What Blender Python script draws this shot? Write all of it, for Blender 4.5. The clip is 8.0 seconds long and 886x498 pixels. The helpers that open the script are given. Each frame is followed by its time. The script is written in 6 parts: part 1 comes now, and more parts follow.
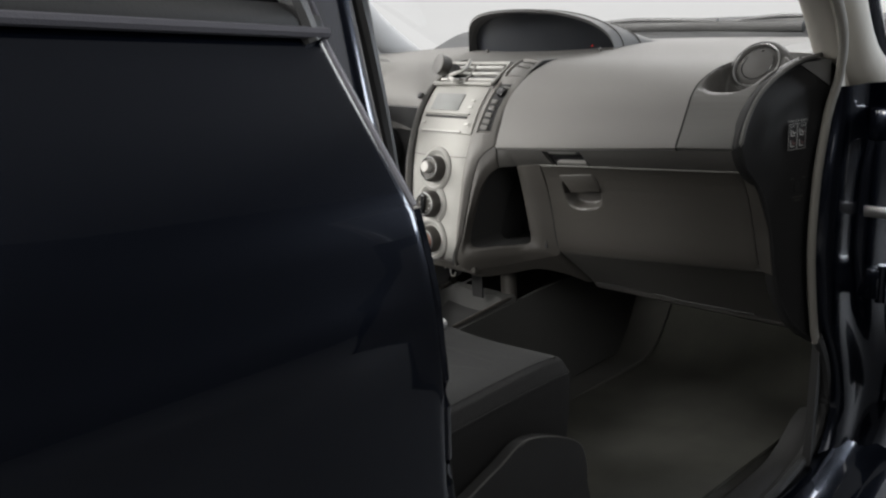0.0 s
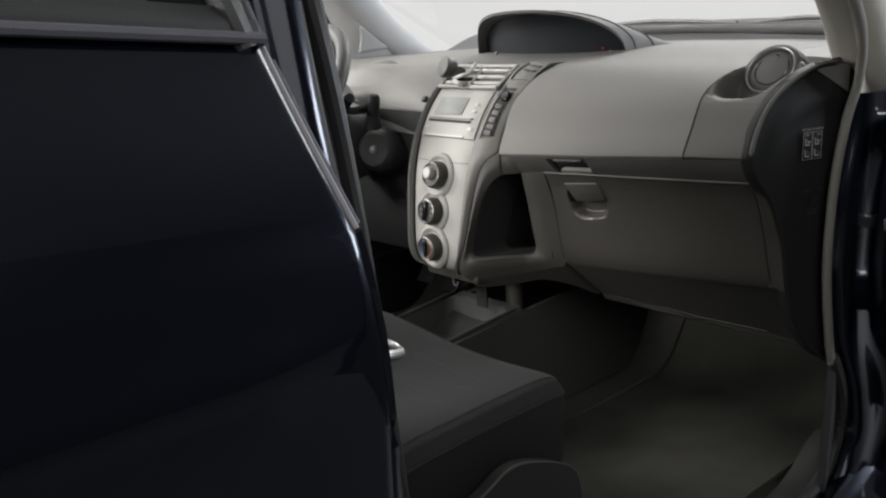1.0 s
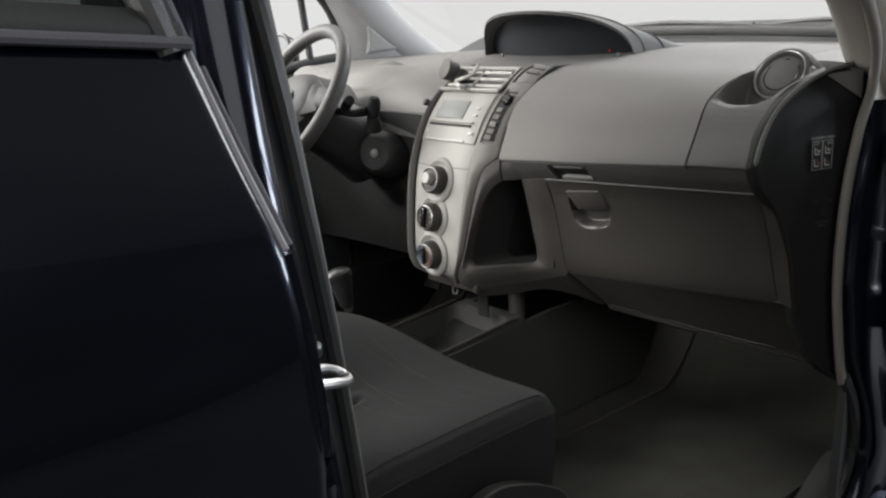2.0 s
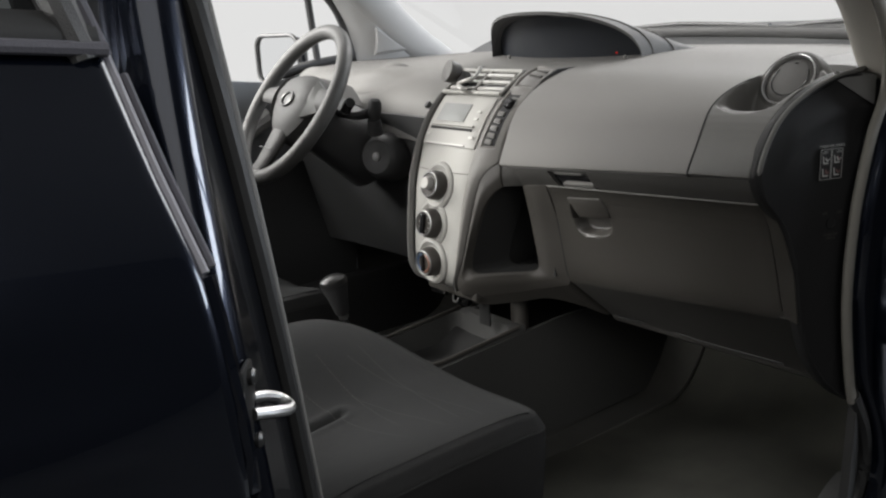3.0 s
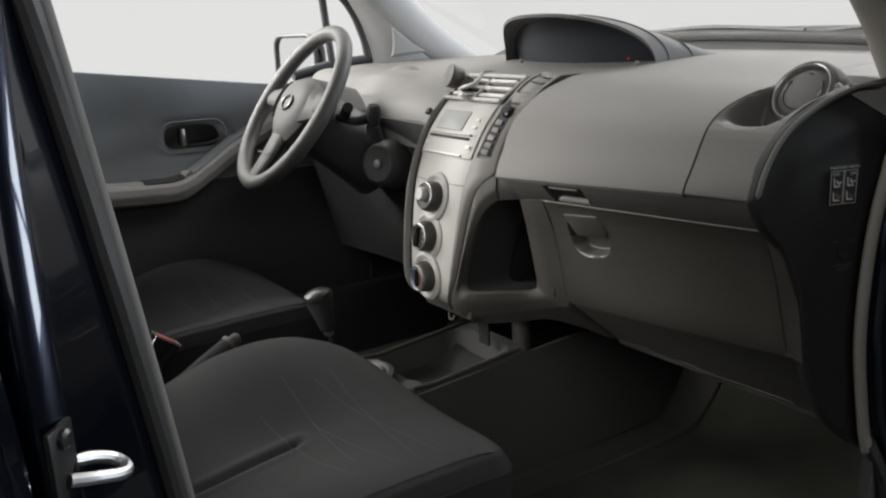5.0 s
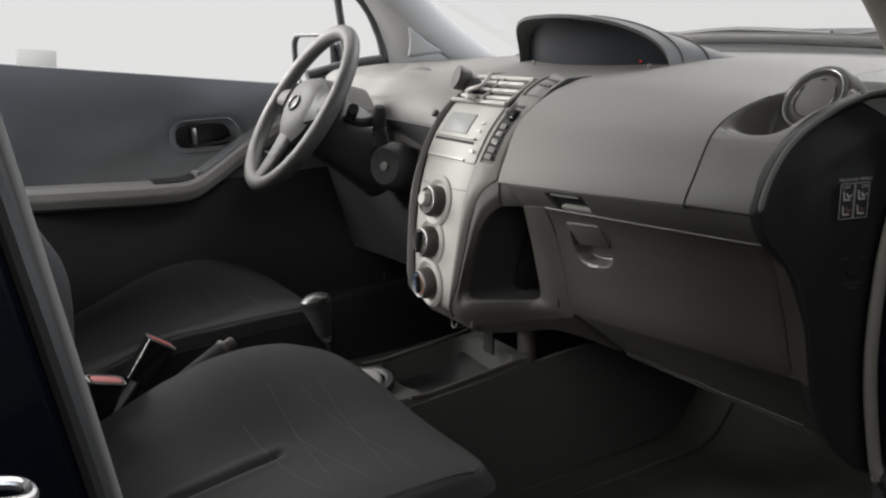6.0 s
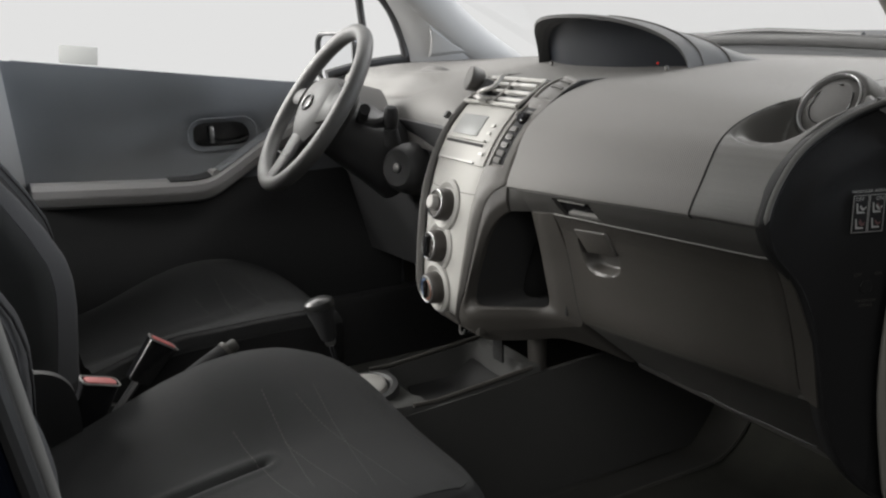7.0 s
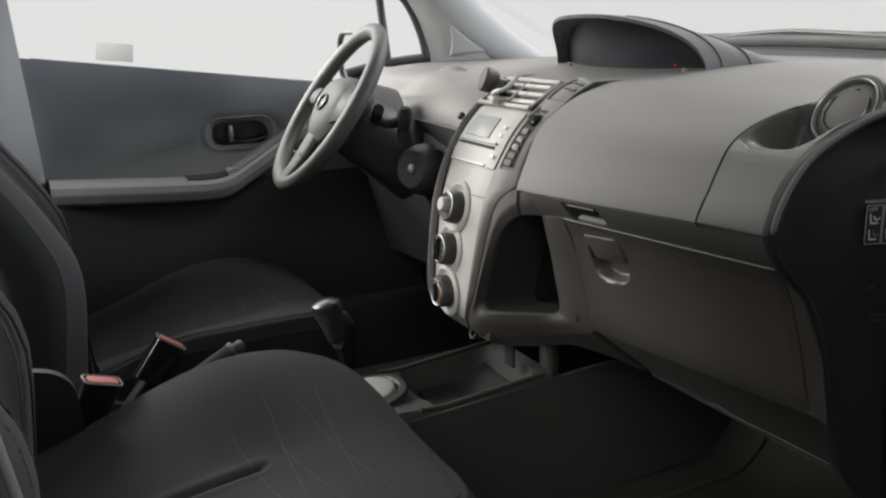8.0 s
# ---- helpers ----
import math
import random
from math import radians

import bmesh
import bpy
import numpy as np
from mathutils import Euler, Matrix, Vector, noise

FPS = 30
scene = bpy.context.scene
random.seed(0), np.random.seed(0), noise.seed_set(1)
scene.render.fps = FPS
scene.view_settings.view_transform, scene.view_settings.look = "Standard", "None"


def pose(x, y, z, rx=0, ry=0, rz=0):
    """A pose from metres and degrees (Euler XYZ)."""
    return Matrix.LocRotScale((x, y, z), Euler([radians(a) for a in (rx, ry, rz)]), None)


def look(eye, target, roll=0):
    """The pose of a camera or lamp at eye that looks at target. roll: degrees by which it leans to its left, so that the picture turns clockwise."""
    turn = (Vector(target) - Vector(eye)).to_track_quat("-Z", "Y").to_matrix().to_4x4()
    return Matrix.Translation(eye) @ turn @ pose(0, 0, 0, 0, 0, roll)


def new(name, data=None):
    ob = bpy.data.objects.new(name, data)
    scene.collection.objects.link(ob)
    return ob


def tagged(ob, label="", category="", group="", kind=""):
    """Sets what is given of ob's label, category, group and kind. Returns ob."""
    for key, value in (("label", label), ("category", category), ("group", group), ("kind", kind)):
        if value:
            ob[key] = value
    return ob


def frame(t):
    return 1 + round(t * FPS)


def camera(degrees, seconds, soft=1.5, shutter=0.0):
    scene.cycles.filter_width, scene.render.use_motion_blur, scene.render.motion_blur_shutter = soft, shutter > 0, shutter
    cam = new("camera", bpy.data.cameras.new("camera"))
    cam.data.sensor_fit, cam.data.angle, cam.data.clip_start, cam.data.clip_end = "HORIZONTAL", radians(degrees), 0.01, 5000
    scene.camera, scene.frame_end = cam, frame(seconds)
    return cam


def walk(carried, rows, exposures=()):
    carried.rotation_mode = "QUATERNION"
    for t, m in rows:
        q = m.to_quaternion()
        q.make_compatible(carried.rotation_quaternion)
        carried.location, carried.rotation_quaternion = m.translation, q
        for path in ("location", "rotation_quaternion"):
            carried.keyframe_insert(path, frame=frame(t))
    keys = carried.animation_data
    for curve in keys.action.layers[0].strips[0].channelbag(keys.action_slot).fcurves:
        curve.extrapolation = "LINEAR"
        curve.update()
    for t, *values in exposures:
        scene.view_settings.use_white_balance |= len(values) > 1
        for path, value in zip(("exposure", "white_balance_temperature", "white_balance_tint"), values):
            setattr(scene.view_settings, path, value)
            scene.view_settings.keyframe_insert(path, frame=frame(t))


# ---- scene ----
cam = camera(54.6, 8.0, soft=2.2)
PATH = [
    (0, (1.306, -1.053, 1.112), (-0.092, 0.28, 0.594), -3.3),
    (0.5, (1.303, -1.013, 1.112), (-0.117, 0.297, 0.595), -3.2),
    (1, (1.302, -0.968, 1.112), (-0.144, 0.314, 0.597), -3.2),
    (1.5, (1.301, -0.929, 1.112), (-0.166, 0.329, 0.598), -3.1),
    (3, (1.301, -0.819, 1.112), (-0.227, 0.365, 0.601), -2.9),
    (3.5, (1.3, -0.786, 1.112), (-0.248, 0.373, 0.602), -2.8),
    (4, (1.3, -0.746, 1.112), (-0.27, 0.384, 0.604), -2.7),
    (4.5, (1.3, -0.704, 1.112), (-0.29, 0.398, 0.605), -2.6),
    (6, (1.299, -0.586, 1.111), (-0.361, 0.409, 0.606), -2.1),
    (6.5, (1.299, -0.549, 1.109), (-0.385, 0.405, 0.606), -1.9),
    (7, (1.299, -0.518, 1.111), (-0.408, 0.393, 0.606), -1.8),
    (7.5, (1.299, -0.49, 1.112), (-0.428, 0.382, 0.606), -1.6),
    (8, (1.3, -0.47, 1.113), (-0.444, 0.368, 0.606), -1.6),
]
walk(cam, [(t, look(eye, target, roll)) for t, eye, target, roll in PATH])

# ---------------------------------------------------------------- light
world = bpy.data.worlds.new("studio_air")
scene.world = world
world.use_nodes = True
world.node_tree.nodes["Background"].inputs[0].default_value = (0.9, 0.95, 1.0, 1)
world.node_tree.nodes["Background"].inputs[1].default_value = 0.02
scene.view_settings.exposure = 0.21


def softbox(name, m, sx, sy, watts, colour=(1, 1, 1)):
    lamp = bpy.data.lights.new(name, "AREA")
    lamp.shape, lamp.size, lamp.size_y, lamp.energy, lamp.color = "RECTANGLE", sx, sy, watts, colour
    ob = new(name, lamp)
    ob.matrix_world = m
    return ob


# all six lamps stand out of view; none is a known fixture
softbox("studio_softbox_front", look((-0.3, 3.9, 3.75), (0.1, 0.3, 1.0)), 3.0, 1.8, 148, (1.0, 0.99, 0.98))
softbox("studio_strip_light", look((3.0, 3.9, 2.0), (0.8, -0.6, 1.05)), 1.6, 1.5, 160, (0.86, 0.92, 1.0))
# unseen fill, added to lift the seats, console and footwell
softbox("fill_softbox_near", look((3.0, -1.9, 3.0), (0.3, 0.1, 0.8)), 3.2, 2.2, 38, (1.0, 0.99, 0.965))
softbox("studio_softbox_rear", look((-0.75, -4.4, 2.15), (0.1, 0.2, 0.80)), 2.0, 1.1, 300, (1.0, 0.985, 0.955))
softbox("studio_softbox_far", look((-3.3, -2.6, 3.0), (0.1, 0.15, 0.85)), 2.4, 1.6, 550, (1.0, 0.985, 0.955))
# unseen fill, added to brighten the driver's seat from the far window
softbox("fill_softbox_side", look((-2.6, 0.1, 3.5), (-0.2, 0.0, 0.8)), 3.0, 2.0, 108, (1.0, 0.985, 0.965))


# ---------------------------------------------------------------- materials
def material(name, colour, rough=0.5, metal=0.0, coat=0.0, grain=0.0, scale=400.0, vary=0.15, blotch=6.0, rough_vary=0.1, sheen=0.0, kind="noise", stretch=(1, 1, 1), spec=0.5):
    m = bpy.data.materials.new(name)
    m.use_nodes = True
    n, l = m.node_tree.nodes, m.node_tree.links
    b = n["Principled BSDF"]
    b.inputs["Metallic"].default_value = metal
    b.inputs["Coat Weight"].default_value = coat
    b.inputs["Coat Roughness"].default_value = 0.04
    b.inputs["Sheen Weight"].default_value = sheen
    b.inputs["Specular IOR Level"].default_value = spec
    co = n.new("ShaderNodeTexCoord")
    big = n.new("ShaderNodeTexNoise")
    big.inputs["Scale"].default_value = blotch
    big.inputs["Detail"].default_value = 6
    l.new(co.outputs["Object"], big.inputs["Vector"])
    mix = n.new("ShaderNodeMix")
    mix.data_type = "RGBA"
    c = Vector(colour)
    mix.inputs["A"].default_value = (*(c * (1 - vary)), 1)
    mix.inputs["B"].default_value = (*(c * (1 + vary)), 1)
    l.new(big.outputs["Fac"], mix.inputs["Factor"])
    l.new(mix.outputs["Result"], b.inputs["Base Color"])
    rr = n.new("ShaderNodeMapRange")
    rr.inputs["To Min"].default_value = max(0.02, rough - rough_vary)
    rr.inputs["To Max"].default_value = min(1, rough + rough_vary)
    l.new(big.outputs["Fac"], rr.inputs["Value"])
    l.new(rr.outputs["Result"], b.inputs["Roughness"])
    if grain:
        mp = n.new("ShaderNodeMapping")
        mp.inputs["Scale"].default_value = stretch
        l.new(co.outputs["Object"], mp.inputs["Vector"])
        if kind == "voronoi":
            fine = n.new("ShaderNodeTexVoronoi")
            out = fine.outputs["Distance"]
        elif kind == "weave":
            fine = n.new("ShaderNodeTexWave")
            fine.inputs["Distortion"].default_value = 0.6
            fine.inputs["Detail"].default_value = 2
            out = fine.outputs["Fac"]
        else:
            fine = n.new("ShaderNodeTexNoise")
            fine.inputs["Detail"].default_value = 3
            out = fine.outputs["Fac"]
        fine.inputs["Scale"].default_value = scale
        l.new(mp.outputs["Vector"], fine.inputs["Vector"])
        bump = n.new("ShaderNodeBump")
        bump.inputs["Strength"].default_value = grain
        bump.inputs["Distance"].default_value = 0.001
        l.new(out, bump.inputs["Height"])
        l.new(bump.outputs["Normal"], b.inputs["Normal"])
    return m


def glow(name, colour, strength):
    m = bpy.data.materials.new(name)
    m.use_nodes = True
    n, l = m.node_tree.nodes, m.node_tree.links
    n.remove(n["Principled BSDF"])
    e = n.new("ShaderNodeEmission")
    e.inputs[0].default_value, e.inputs[1].default_value = (*colour, 1), strength
    l.new(e.outputs[0], n["Material Output"].inputs[0])
    return m


def glass(name, tint, gloss=0.06):
    m = bpy.data.materials.new(name)
    m.use_nodes = True
    n, l = m.node_tree.nodes, m.node_tree.links
    n.remove(n["Principled BSDF"])
    tr, gl, mx, fr = n.new("ShaderNodeBsdfTransparent"), n.new("ShaderNodeBsdfGlossy"), n.new("ShaderNodeMixShader"), n.new("ShaderNodeFresnel")
    tr.inputs[0].default_value = (*tint, 1)
    gl.inputs["Roughness"].default_value = 0.02
    fr.inputs["IOR"].default_value = 1.45
    sc = n.new("ShaderNodeMath")
    sc.operation = "MULTIPLY"
    sc.inputs[1].default_value = gloss / 0.04
    sc.use_clamp = True
    l.new(fr.outputs[0], sc.inputs[0])
    l.new(sc.outputs[0], mx.inputs[0])
    l.new(tr.outputs[0], mx.inputs[1])
    l.new(gl.outputs[0], mx.inputs[2])
    l.new(mx.outputs[0], n["Material Output"].inputs[0])
    return m


DASH = material("grey_dash_plastic", (0.150, 0.146, 0.140), 0.62, spec=0.25, grain=0.35, scale=900, vary=0.10, kind="voronoi")
DASHRIB = material("ribbed_dash_plastic", (0.158, 0.153, 0.146), 0.60, spec=0.3, grain=0.55, scale=95, vary=0.08, kind="weave", stretch=(1, 0.06, 0.06))
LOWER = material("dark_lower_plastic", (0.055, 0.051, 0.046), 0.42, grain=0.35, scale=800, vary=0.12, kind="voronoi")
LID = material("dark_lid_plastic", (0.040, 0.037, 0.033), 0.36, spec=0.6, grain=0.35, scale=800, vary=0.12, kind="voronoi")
BLACK = material("black_plastic", (0.046, 0.046, 0.047), 0.48, grain=0.25, scale=900, vary=0.2, kind="voronoi")
GLOSS = material("black_gloss_plastic", (0.012, 0.012, 0.013), 0.15, vary=0.2)
ENDPAD = material("satin_grey_dash_plastic", (0.074, 0.072, 0.068), 0.50, spec=0.45, grain=0.2, scale=900, vary=0.08, kind="voronoi")
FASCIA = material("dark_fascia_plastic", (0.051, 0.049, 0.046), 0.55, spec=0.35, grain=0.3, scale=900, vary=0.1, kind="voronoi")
# paler grey stands in for light caught on dark plastic edges
RIDGE = material("lightened_edge_plastic", (0.095, 0.094, 0.090), 0.55, spec=0.4, vary=0.15)
ENDCAP = material("dark_side_cover_plastic", (0.013, 0.013, 0.0134), 0.50, spec=0.22, grain=0.3, scale=900, vary=0.15, kind="voronoi")
SILVER = material("silver_painted_plastic", (0.338, 0.331, 0.312), 0.62, spec=0.3, metal=0.15, vary=0.06, grain=0.06, scale=1800)
SILVERD = material("shaded_silver_plastic_slat", (0.41, 0.40, 0.38), 0.5, metal=0.15, vary=0.06)
RINGM = material("bright_plated_plastic", (0.50, 0.50, 0.50), 0.32, metal=0.55, vary=0.05)
STEEL = material("zinc_plated_steel", (0.46, 0.46, 0.46), 0.34, metal=1.0, vary=0.1, blotch=60)
SWITCH = material("black_switch_plastic", (0.030, 0.030, 0.031), 0.75, spec=0.15, vary=0.1)
LCD = material("switched_off_display", (0.20, 0.205, 0.20), 0.5, vary=0.1)
SCREEN = material("dark_meter_lens", (0.018, 0.020, 0.024), 0.35, spec=0.25, vary=0.1)
FABRIC = material("charcoal_seat_fabric", (0.0215, 0.0222, 0.0226), 0.92, spec=0.2, grain=0.6, scale=900, vary=0.25, blotch=14, sheen=0.04)
SIDECLOTH = material("black_seat_side_cloth", (0.026, 0.026, 0.0264), 0.95, spec=0.15, grain=0.5, scale=1000, vary=0.2)
SHIELD = material("dark_seat_shield_plastic", (0.022, 0.022, 0.022), 0.6, spec=0.4, grain=0.3, scale=900, vary=0.15, kind="voronoi")
FABRIC2 = material("charcoal_seat_bolster_fabric", (0.034, 0.0345, 0.035), 0.92, spec=0.2, grain=0.8, scale=1400, vary=0.2, kind="voronoi", sheen=0.04)
BOLSTER = material("paler_seat_bolster_fabric", (0.050, 0.051, 0.054), 0.9, spec=0.2, grain=0.8, scale=1200, vary=0.2, sheen=0.05)
THREAD = material("pale_grey_thread", (0.046, 0.0445, 0.0435), 0.8, vary=0.2)
CARPET = material("brown_black_carpet", (0.042, 0.041, 0.036), 1.0, grain=0.5, scale=500, vary=0.35, blotch=20, sheen=0.1)
TUNNEL = material("black_tunnel_carpet", (0.070, 0.069, 0.064), 1.0, grain=0.6, scale=500, vary=0.3, blotch=20)
MAT = material("worn_floor_mat", (0.034, 0.034, 0.028), 1.0, grain=0.5, scale=350, vary=0.5, blotch=16)
PAINT = material("dark_blue_mica_paint", (0.0020, 0.0042, 0.0110), 0.26, metal=0.75, coat=0.55, vary=0.1, blotch=3, rough_vary=0.02)
FELT = material("black_cubby_felt", (0.022, 0.022, 0.022), 0.95, vary=0.3)
RUBBER = material("black_rubber", (0.020, 0.020, 0.020), 0.55, vary=0.2, grain=0.2, scale=300)
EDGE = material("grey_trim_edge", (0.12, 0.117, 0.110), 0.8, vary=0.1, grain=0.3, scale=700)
STRIP = material("pale_violet_edge_strip", (0.20, 0.196, 0.215), 0.65, vary=0.1, grain=0.2, scale=700)
CONSOLE = material("black_console_plastic", (0.056, 0.056, 0.054), 0.72, spec=0.3, vary=0.2, grain=0.3, scale=900, kind="voronoi")
SEAL = material("violet_grey_door_seal", (0.080, 0.078, 0.090), 0.85, vary=0.12, grain=0.4, scale=700)
BEIGE = material("warm_grey_pillar_trim", (0.40, 0.38, 0.34), 0.75, vary=0.06, grain=0.35, scale=700)
SEALCLOTH = material("warm_grey_seal_cloth", (0.155, 0.148, 0.132), 0.9, vary=0.08, grain=0.5, scale=700)
TRIM = material("light_grey_pillar_trim", (0.46, 0.46, 0.46), 0.85, spec=0.2, vary=0.06, grain=0.35, scale=700)
DOORTRIM = material("charcoal_door_trim", (0.215, 0.224, 0.238), 0.62, vary=0.12, grain=0.4, scale=700, kind="voronoi")
POCKET = material("dark_door_pocket_plastic", (0.040, 0.041, 0.042), 0.75, vary=0.15, grain=0.3, scale=700)
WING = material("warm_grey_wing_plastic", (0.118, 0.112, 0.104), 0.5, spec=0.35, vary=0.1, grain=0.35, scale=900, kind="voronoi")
ARM = material("mid_grey_armrest_plastic", (0.34, 0.335, 0.33), 0.6, vary=0.08, grain=0.35, scale=700, kind="voronoi")
LEATHER = material("worn_grey_wheel_leather", (0.080, 0.079, 0.077), 0.5, spec=0.35, vary=0.12, grain=0.5, scale=380, kind="voronoi")
HUB = material("grey_wheel_hub_plastic", (0.060, 0.059, 0.058), 0.6, spec=0.25, vary=0.08, grain=0.3, scale=700, kind="voronoi")
RED = material("red_release_button", (0.36, 0.085, 0.080), 0.45, vary=0.1)
REDLAMP = glow("red_alarm_lamp", (1.0, 0.06, 0.05), 0.25)
BLUEMARK = material("blue_dial_mark", (0.07, 0.11, 0.19), 0.5)
REDMARK = material("red_dial_mark", (0.20, 0.09, 0.06), 0.5)
WHITE = material("white_print", (0.30, 0.30, 0.29), 0.6)
PINK = material("faded_red_print", (0.10, 0.05, 0.05), 0.6)
# emission stands in for an evenly lit white wall and fills the cabin
STUDIO = glow("glowing_cyclorama", (1.0, 0.997, 0.990), 0.660)
INLAY = material("dull_silver_spoke_plastic", (0.080, 0.080, 0.078), 0.55, metal=0.2, vary=0.06)
KNOB = material("brown_black_knob_plastic", (0.048, 0.043, 0.038), 0.5, vary=0.15, grain=0.2, scale=900)
HOOD = material("dark_grey_hood_plastic", (0.115, 0.114, 0.112), 0.6, spec=0.3, grain=0.35, scale=900, vary=0.1, kind="voronoi")
HOODLIP = material("dark_hood_lip_plastic", (0.095, 0.095, 0.096), 0.7, spec=0.3, grain=0.3, scale=900, vary=0.1, kind="voronoi")
SCUTTLE = material("weathered_scuttle_plastic", (0.062, 0.063, 0.065), 0.75, spec=0.25, vary=0.15, grain=0.3, scale=600)
CAP = material("dull_metal_cap", (0.085, 0.085, 0.084), 0.36, metal=0.9, vary=0.12)
SATIN = material("satin_metal", (0.27, 0.27, 0.27), 0.45, metal=1.0, vary=0.08)
NEAR = material("added_dark_wall", (0.016, 0.016, 0.017), 0.9, vary=0.2)
CEIL = material("pale_studio_ceiling", (0.18, 0.18, 0.18), 0.9)
FLOOR = material("grey_studio_floor", (0.08, 0.08, 0.08), 0.6, vary=0.15, blotch=1.5)
SIGN = material("pale_grey_sign_board", (0.29, 0.293, 0.285), 0.6, vary=0.03)
GLASS = glass("clear_car_glass", (1.0, 1.0, 1.0), 0.003)
DARKGLASS = glass("tinted_rear_glass", (0.07, 0.075, 0.075))
MIRROR = material("mirror_glass", (0.9, 0.91, 0.92), 0.03, metal=1.0, vary=0.0, rough_vary=0.0)


# ---------------------------------------------------------------- mesh helpers
def thing(name, at, label, category, group="", kind=""):
    ob = new(name)
    ob.location = at
    ob.empty_display_size = 0.05
    return tagged(ob, label, category, group, kind)


def root(ob):
    p = Vector(ob.location)
    while ob.parent:
        ob = ob.parent
        p += Vector(ob.location)
    return p


def part(name, bm, mat, parent=None, label="", angle=35, kind=""):
    """One mesh object from a bmesh in world places, under its thing or part."""
    bmesh.ops.recalc_face_normals(bm, faces=bm.faces)
    me = bpy.data.meshes.new(name)
    shift = root(parent) if parent else Vector((0, 0, 0))
    bmesh.ops.translate(bm, verts=bm.verts, vec=-shift)
    bm.to_mesh(me)
    bm.free()
    me.shade_smooth()
    me.set_sharp_from_angle(angle=radians(angle))
    me.materials.append(mat)
    ob = new(name, me)
    if parent:
        ob.parent = parent
    return tagged(ob, label, kind=kind)


def box(x0, x1, y0, y1, z0, z1, bev=0.004, seg=2, m=None):
    bm = bmesh.new()
    bmesh.ops.create_cube(bm, size=1)
    bmesh.ops.scale(bm, vec=(x1 - x0, y1 - y0, z1 - z0), verts=bm.verts)
    bmesh.ops.translate(bm, vec=((x0 + x1) / 2, (y0 + y1) / 2, (z0 + z1) / 2), verts=bm.verts)
    if bev:
        bmesh.ops.bevel(bm, geom=bm.edges[:], offset=bev, segments=seg, profile=0.5, affect="EDGES")
    if m is not None:
        bmesh.ops.transform(bm, matrix=m, verts=bm.verts)
    return bm


def merge(*bms):
    """Joins loose pieces of one part."""
    out = bms[0]
    for b in bms[1:]:
        me = bpy.data.meshes.new("tmp")
        b.to_mesh(me)
        b.free()
        out.from_mesh(me)
        bpy.data.meshes.remove(me)
    return out


def sheet(fn, nu, nv, thick=None, wrap=False):
    """A surface fn(u, v), u and v from 0 to 1; with thick (a vector or a function of u, v) it is a closed shell."""
    bm = bmesh.new()
    rows = [[bm.verts.new(fn(i / nu, j / nv)) for j in range(nv + 1)] for i in range(nu if wrap else nu + 1)]
    n = len(rows)
    quads = [(i, (i + 1) % n, j) for i in range(nu if wrap else n - 1) for j in range(nv)]
    for a, b, j in quads:
        bm.faces.new((rows[a][j], rows[b][j], rows[b][j + 1], rows[a][j + 1]))
    if thick is not None:
        off = thick if callable(thick) else (lambda u, v: Vector(thick))
        back = [[bm.verts.new(Vector(fn(i / nu, j / nv)) + off(i / nu, j / nv)) for j in range(nv + 1)] for i in range(n)]
        for a, b, j in quads:
            bm.faces.new((back[a][j], back[a][j + 1], back[b][j + 1], back[b][j]))
        for a, b, _ in quads[::nv]:
            for j in (0, nv):
                bm.faces.new((rows[a][j], rows[b][j], back[b][j], back[a][j]))
        if not wrap:
            for a in (0, n - 1):
                for j in range(nv):
                    bm.faces.new((rows[a][j], rows[a][j + 1], back[a][j + 1], back[a][j]))
    return bm


def spline(pts, n):
    """n + 1 points of a Catmull-Rom curve through pts."""
    p = [Vector(q) for q in pts]
    p = [2 * p[0] - p[1], *p, 2 * p[-1] - p[-2]]
    out = []
    for k in range(n + 1):
        s = k / n * (len(p) - 3)
        i = min(int(s), len(p) - 4)
        t = s - i
        a, b, c, d = p[i:i + 4]
        out.append(0.5 * ((2 * b) + (c - a) * t + (2 * a - 5 * b + 4 * c - d) * t * t + (3 * b - a - 3 * c + d) * t ** 3))
    return out


def along(pts, s):
    i = min(int(s * (len(pts) - 1)), len(pts) - 2)
    return pts[i].lerp(pts[i + 1], s * (len(pts) - 1) - i)


def tube(pts, r, n=10, closed=False, flat=1.0, up=(0, 0, 1)):
    """A round or flattened bar along pts; r: a number or a function of 0 to 1."""
    bm = bmesh.new()
    pts = [Vector(p) for p in pts]
    rings, k = [], len(pts)
    for i, p in enumerate(pts):
        a, b = (pts[i - 1], pts[(i + 1) % k]) if closed else (pts[max(i - 1, 0)], pts[min(i + 1, k - 1)])
        t = (b - a).normalized()
        s = t.cross(Vector(up))
        s = s.normalized() if s.length > 1e-4 else t.orthogonal().normalized()
        w = s.cross(t)
        rr = r(i / (k - 1)) if callable(r) else r
        rings.append([bm.verts.new(p + rr * (math.cos(2 * math.pi * j / n) * s + flat * math.sin(2 * math.pi * j / n) * w)) for j in range(n)])
    for i in range(k if closed else k - 1):
        a, b = rings[i], rings[(i + 1) % k]
        for j in range(n):
            bm.faces.new((a[j], a[(j + 1) % n], b[(j + 1) % n], b[j]))
    if not closed:
        bm.faces.new(rings[0])
        bm.faces.new(rings[-1][::-1])
    return bm


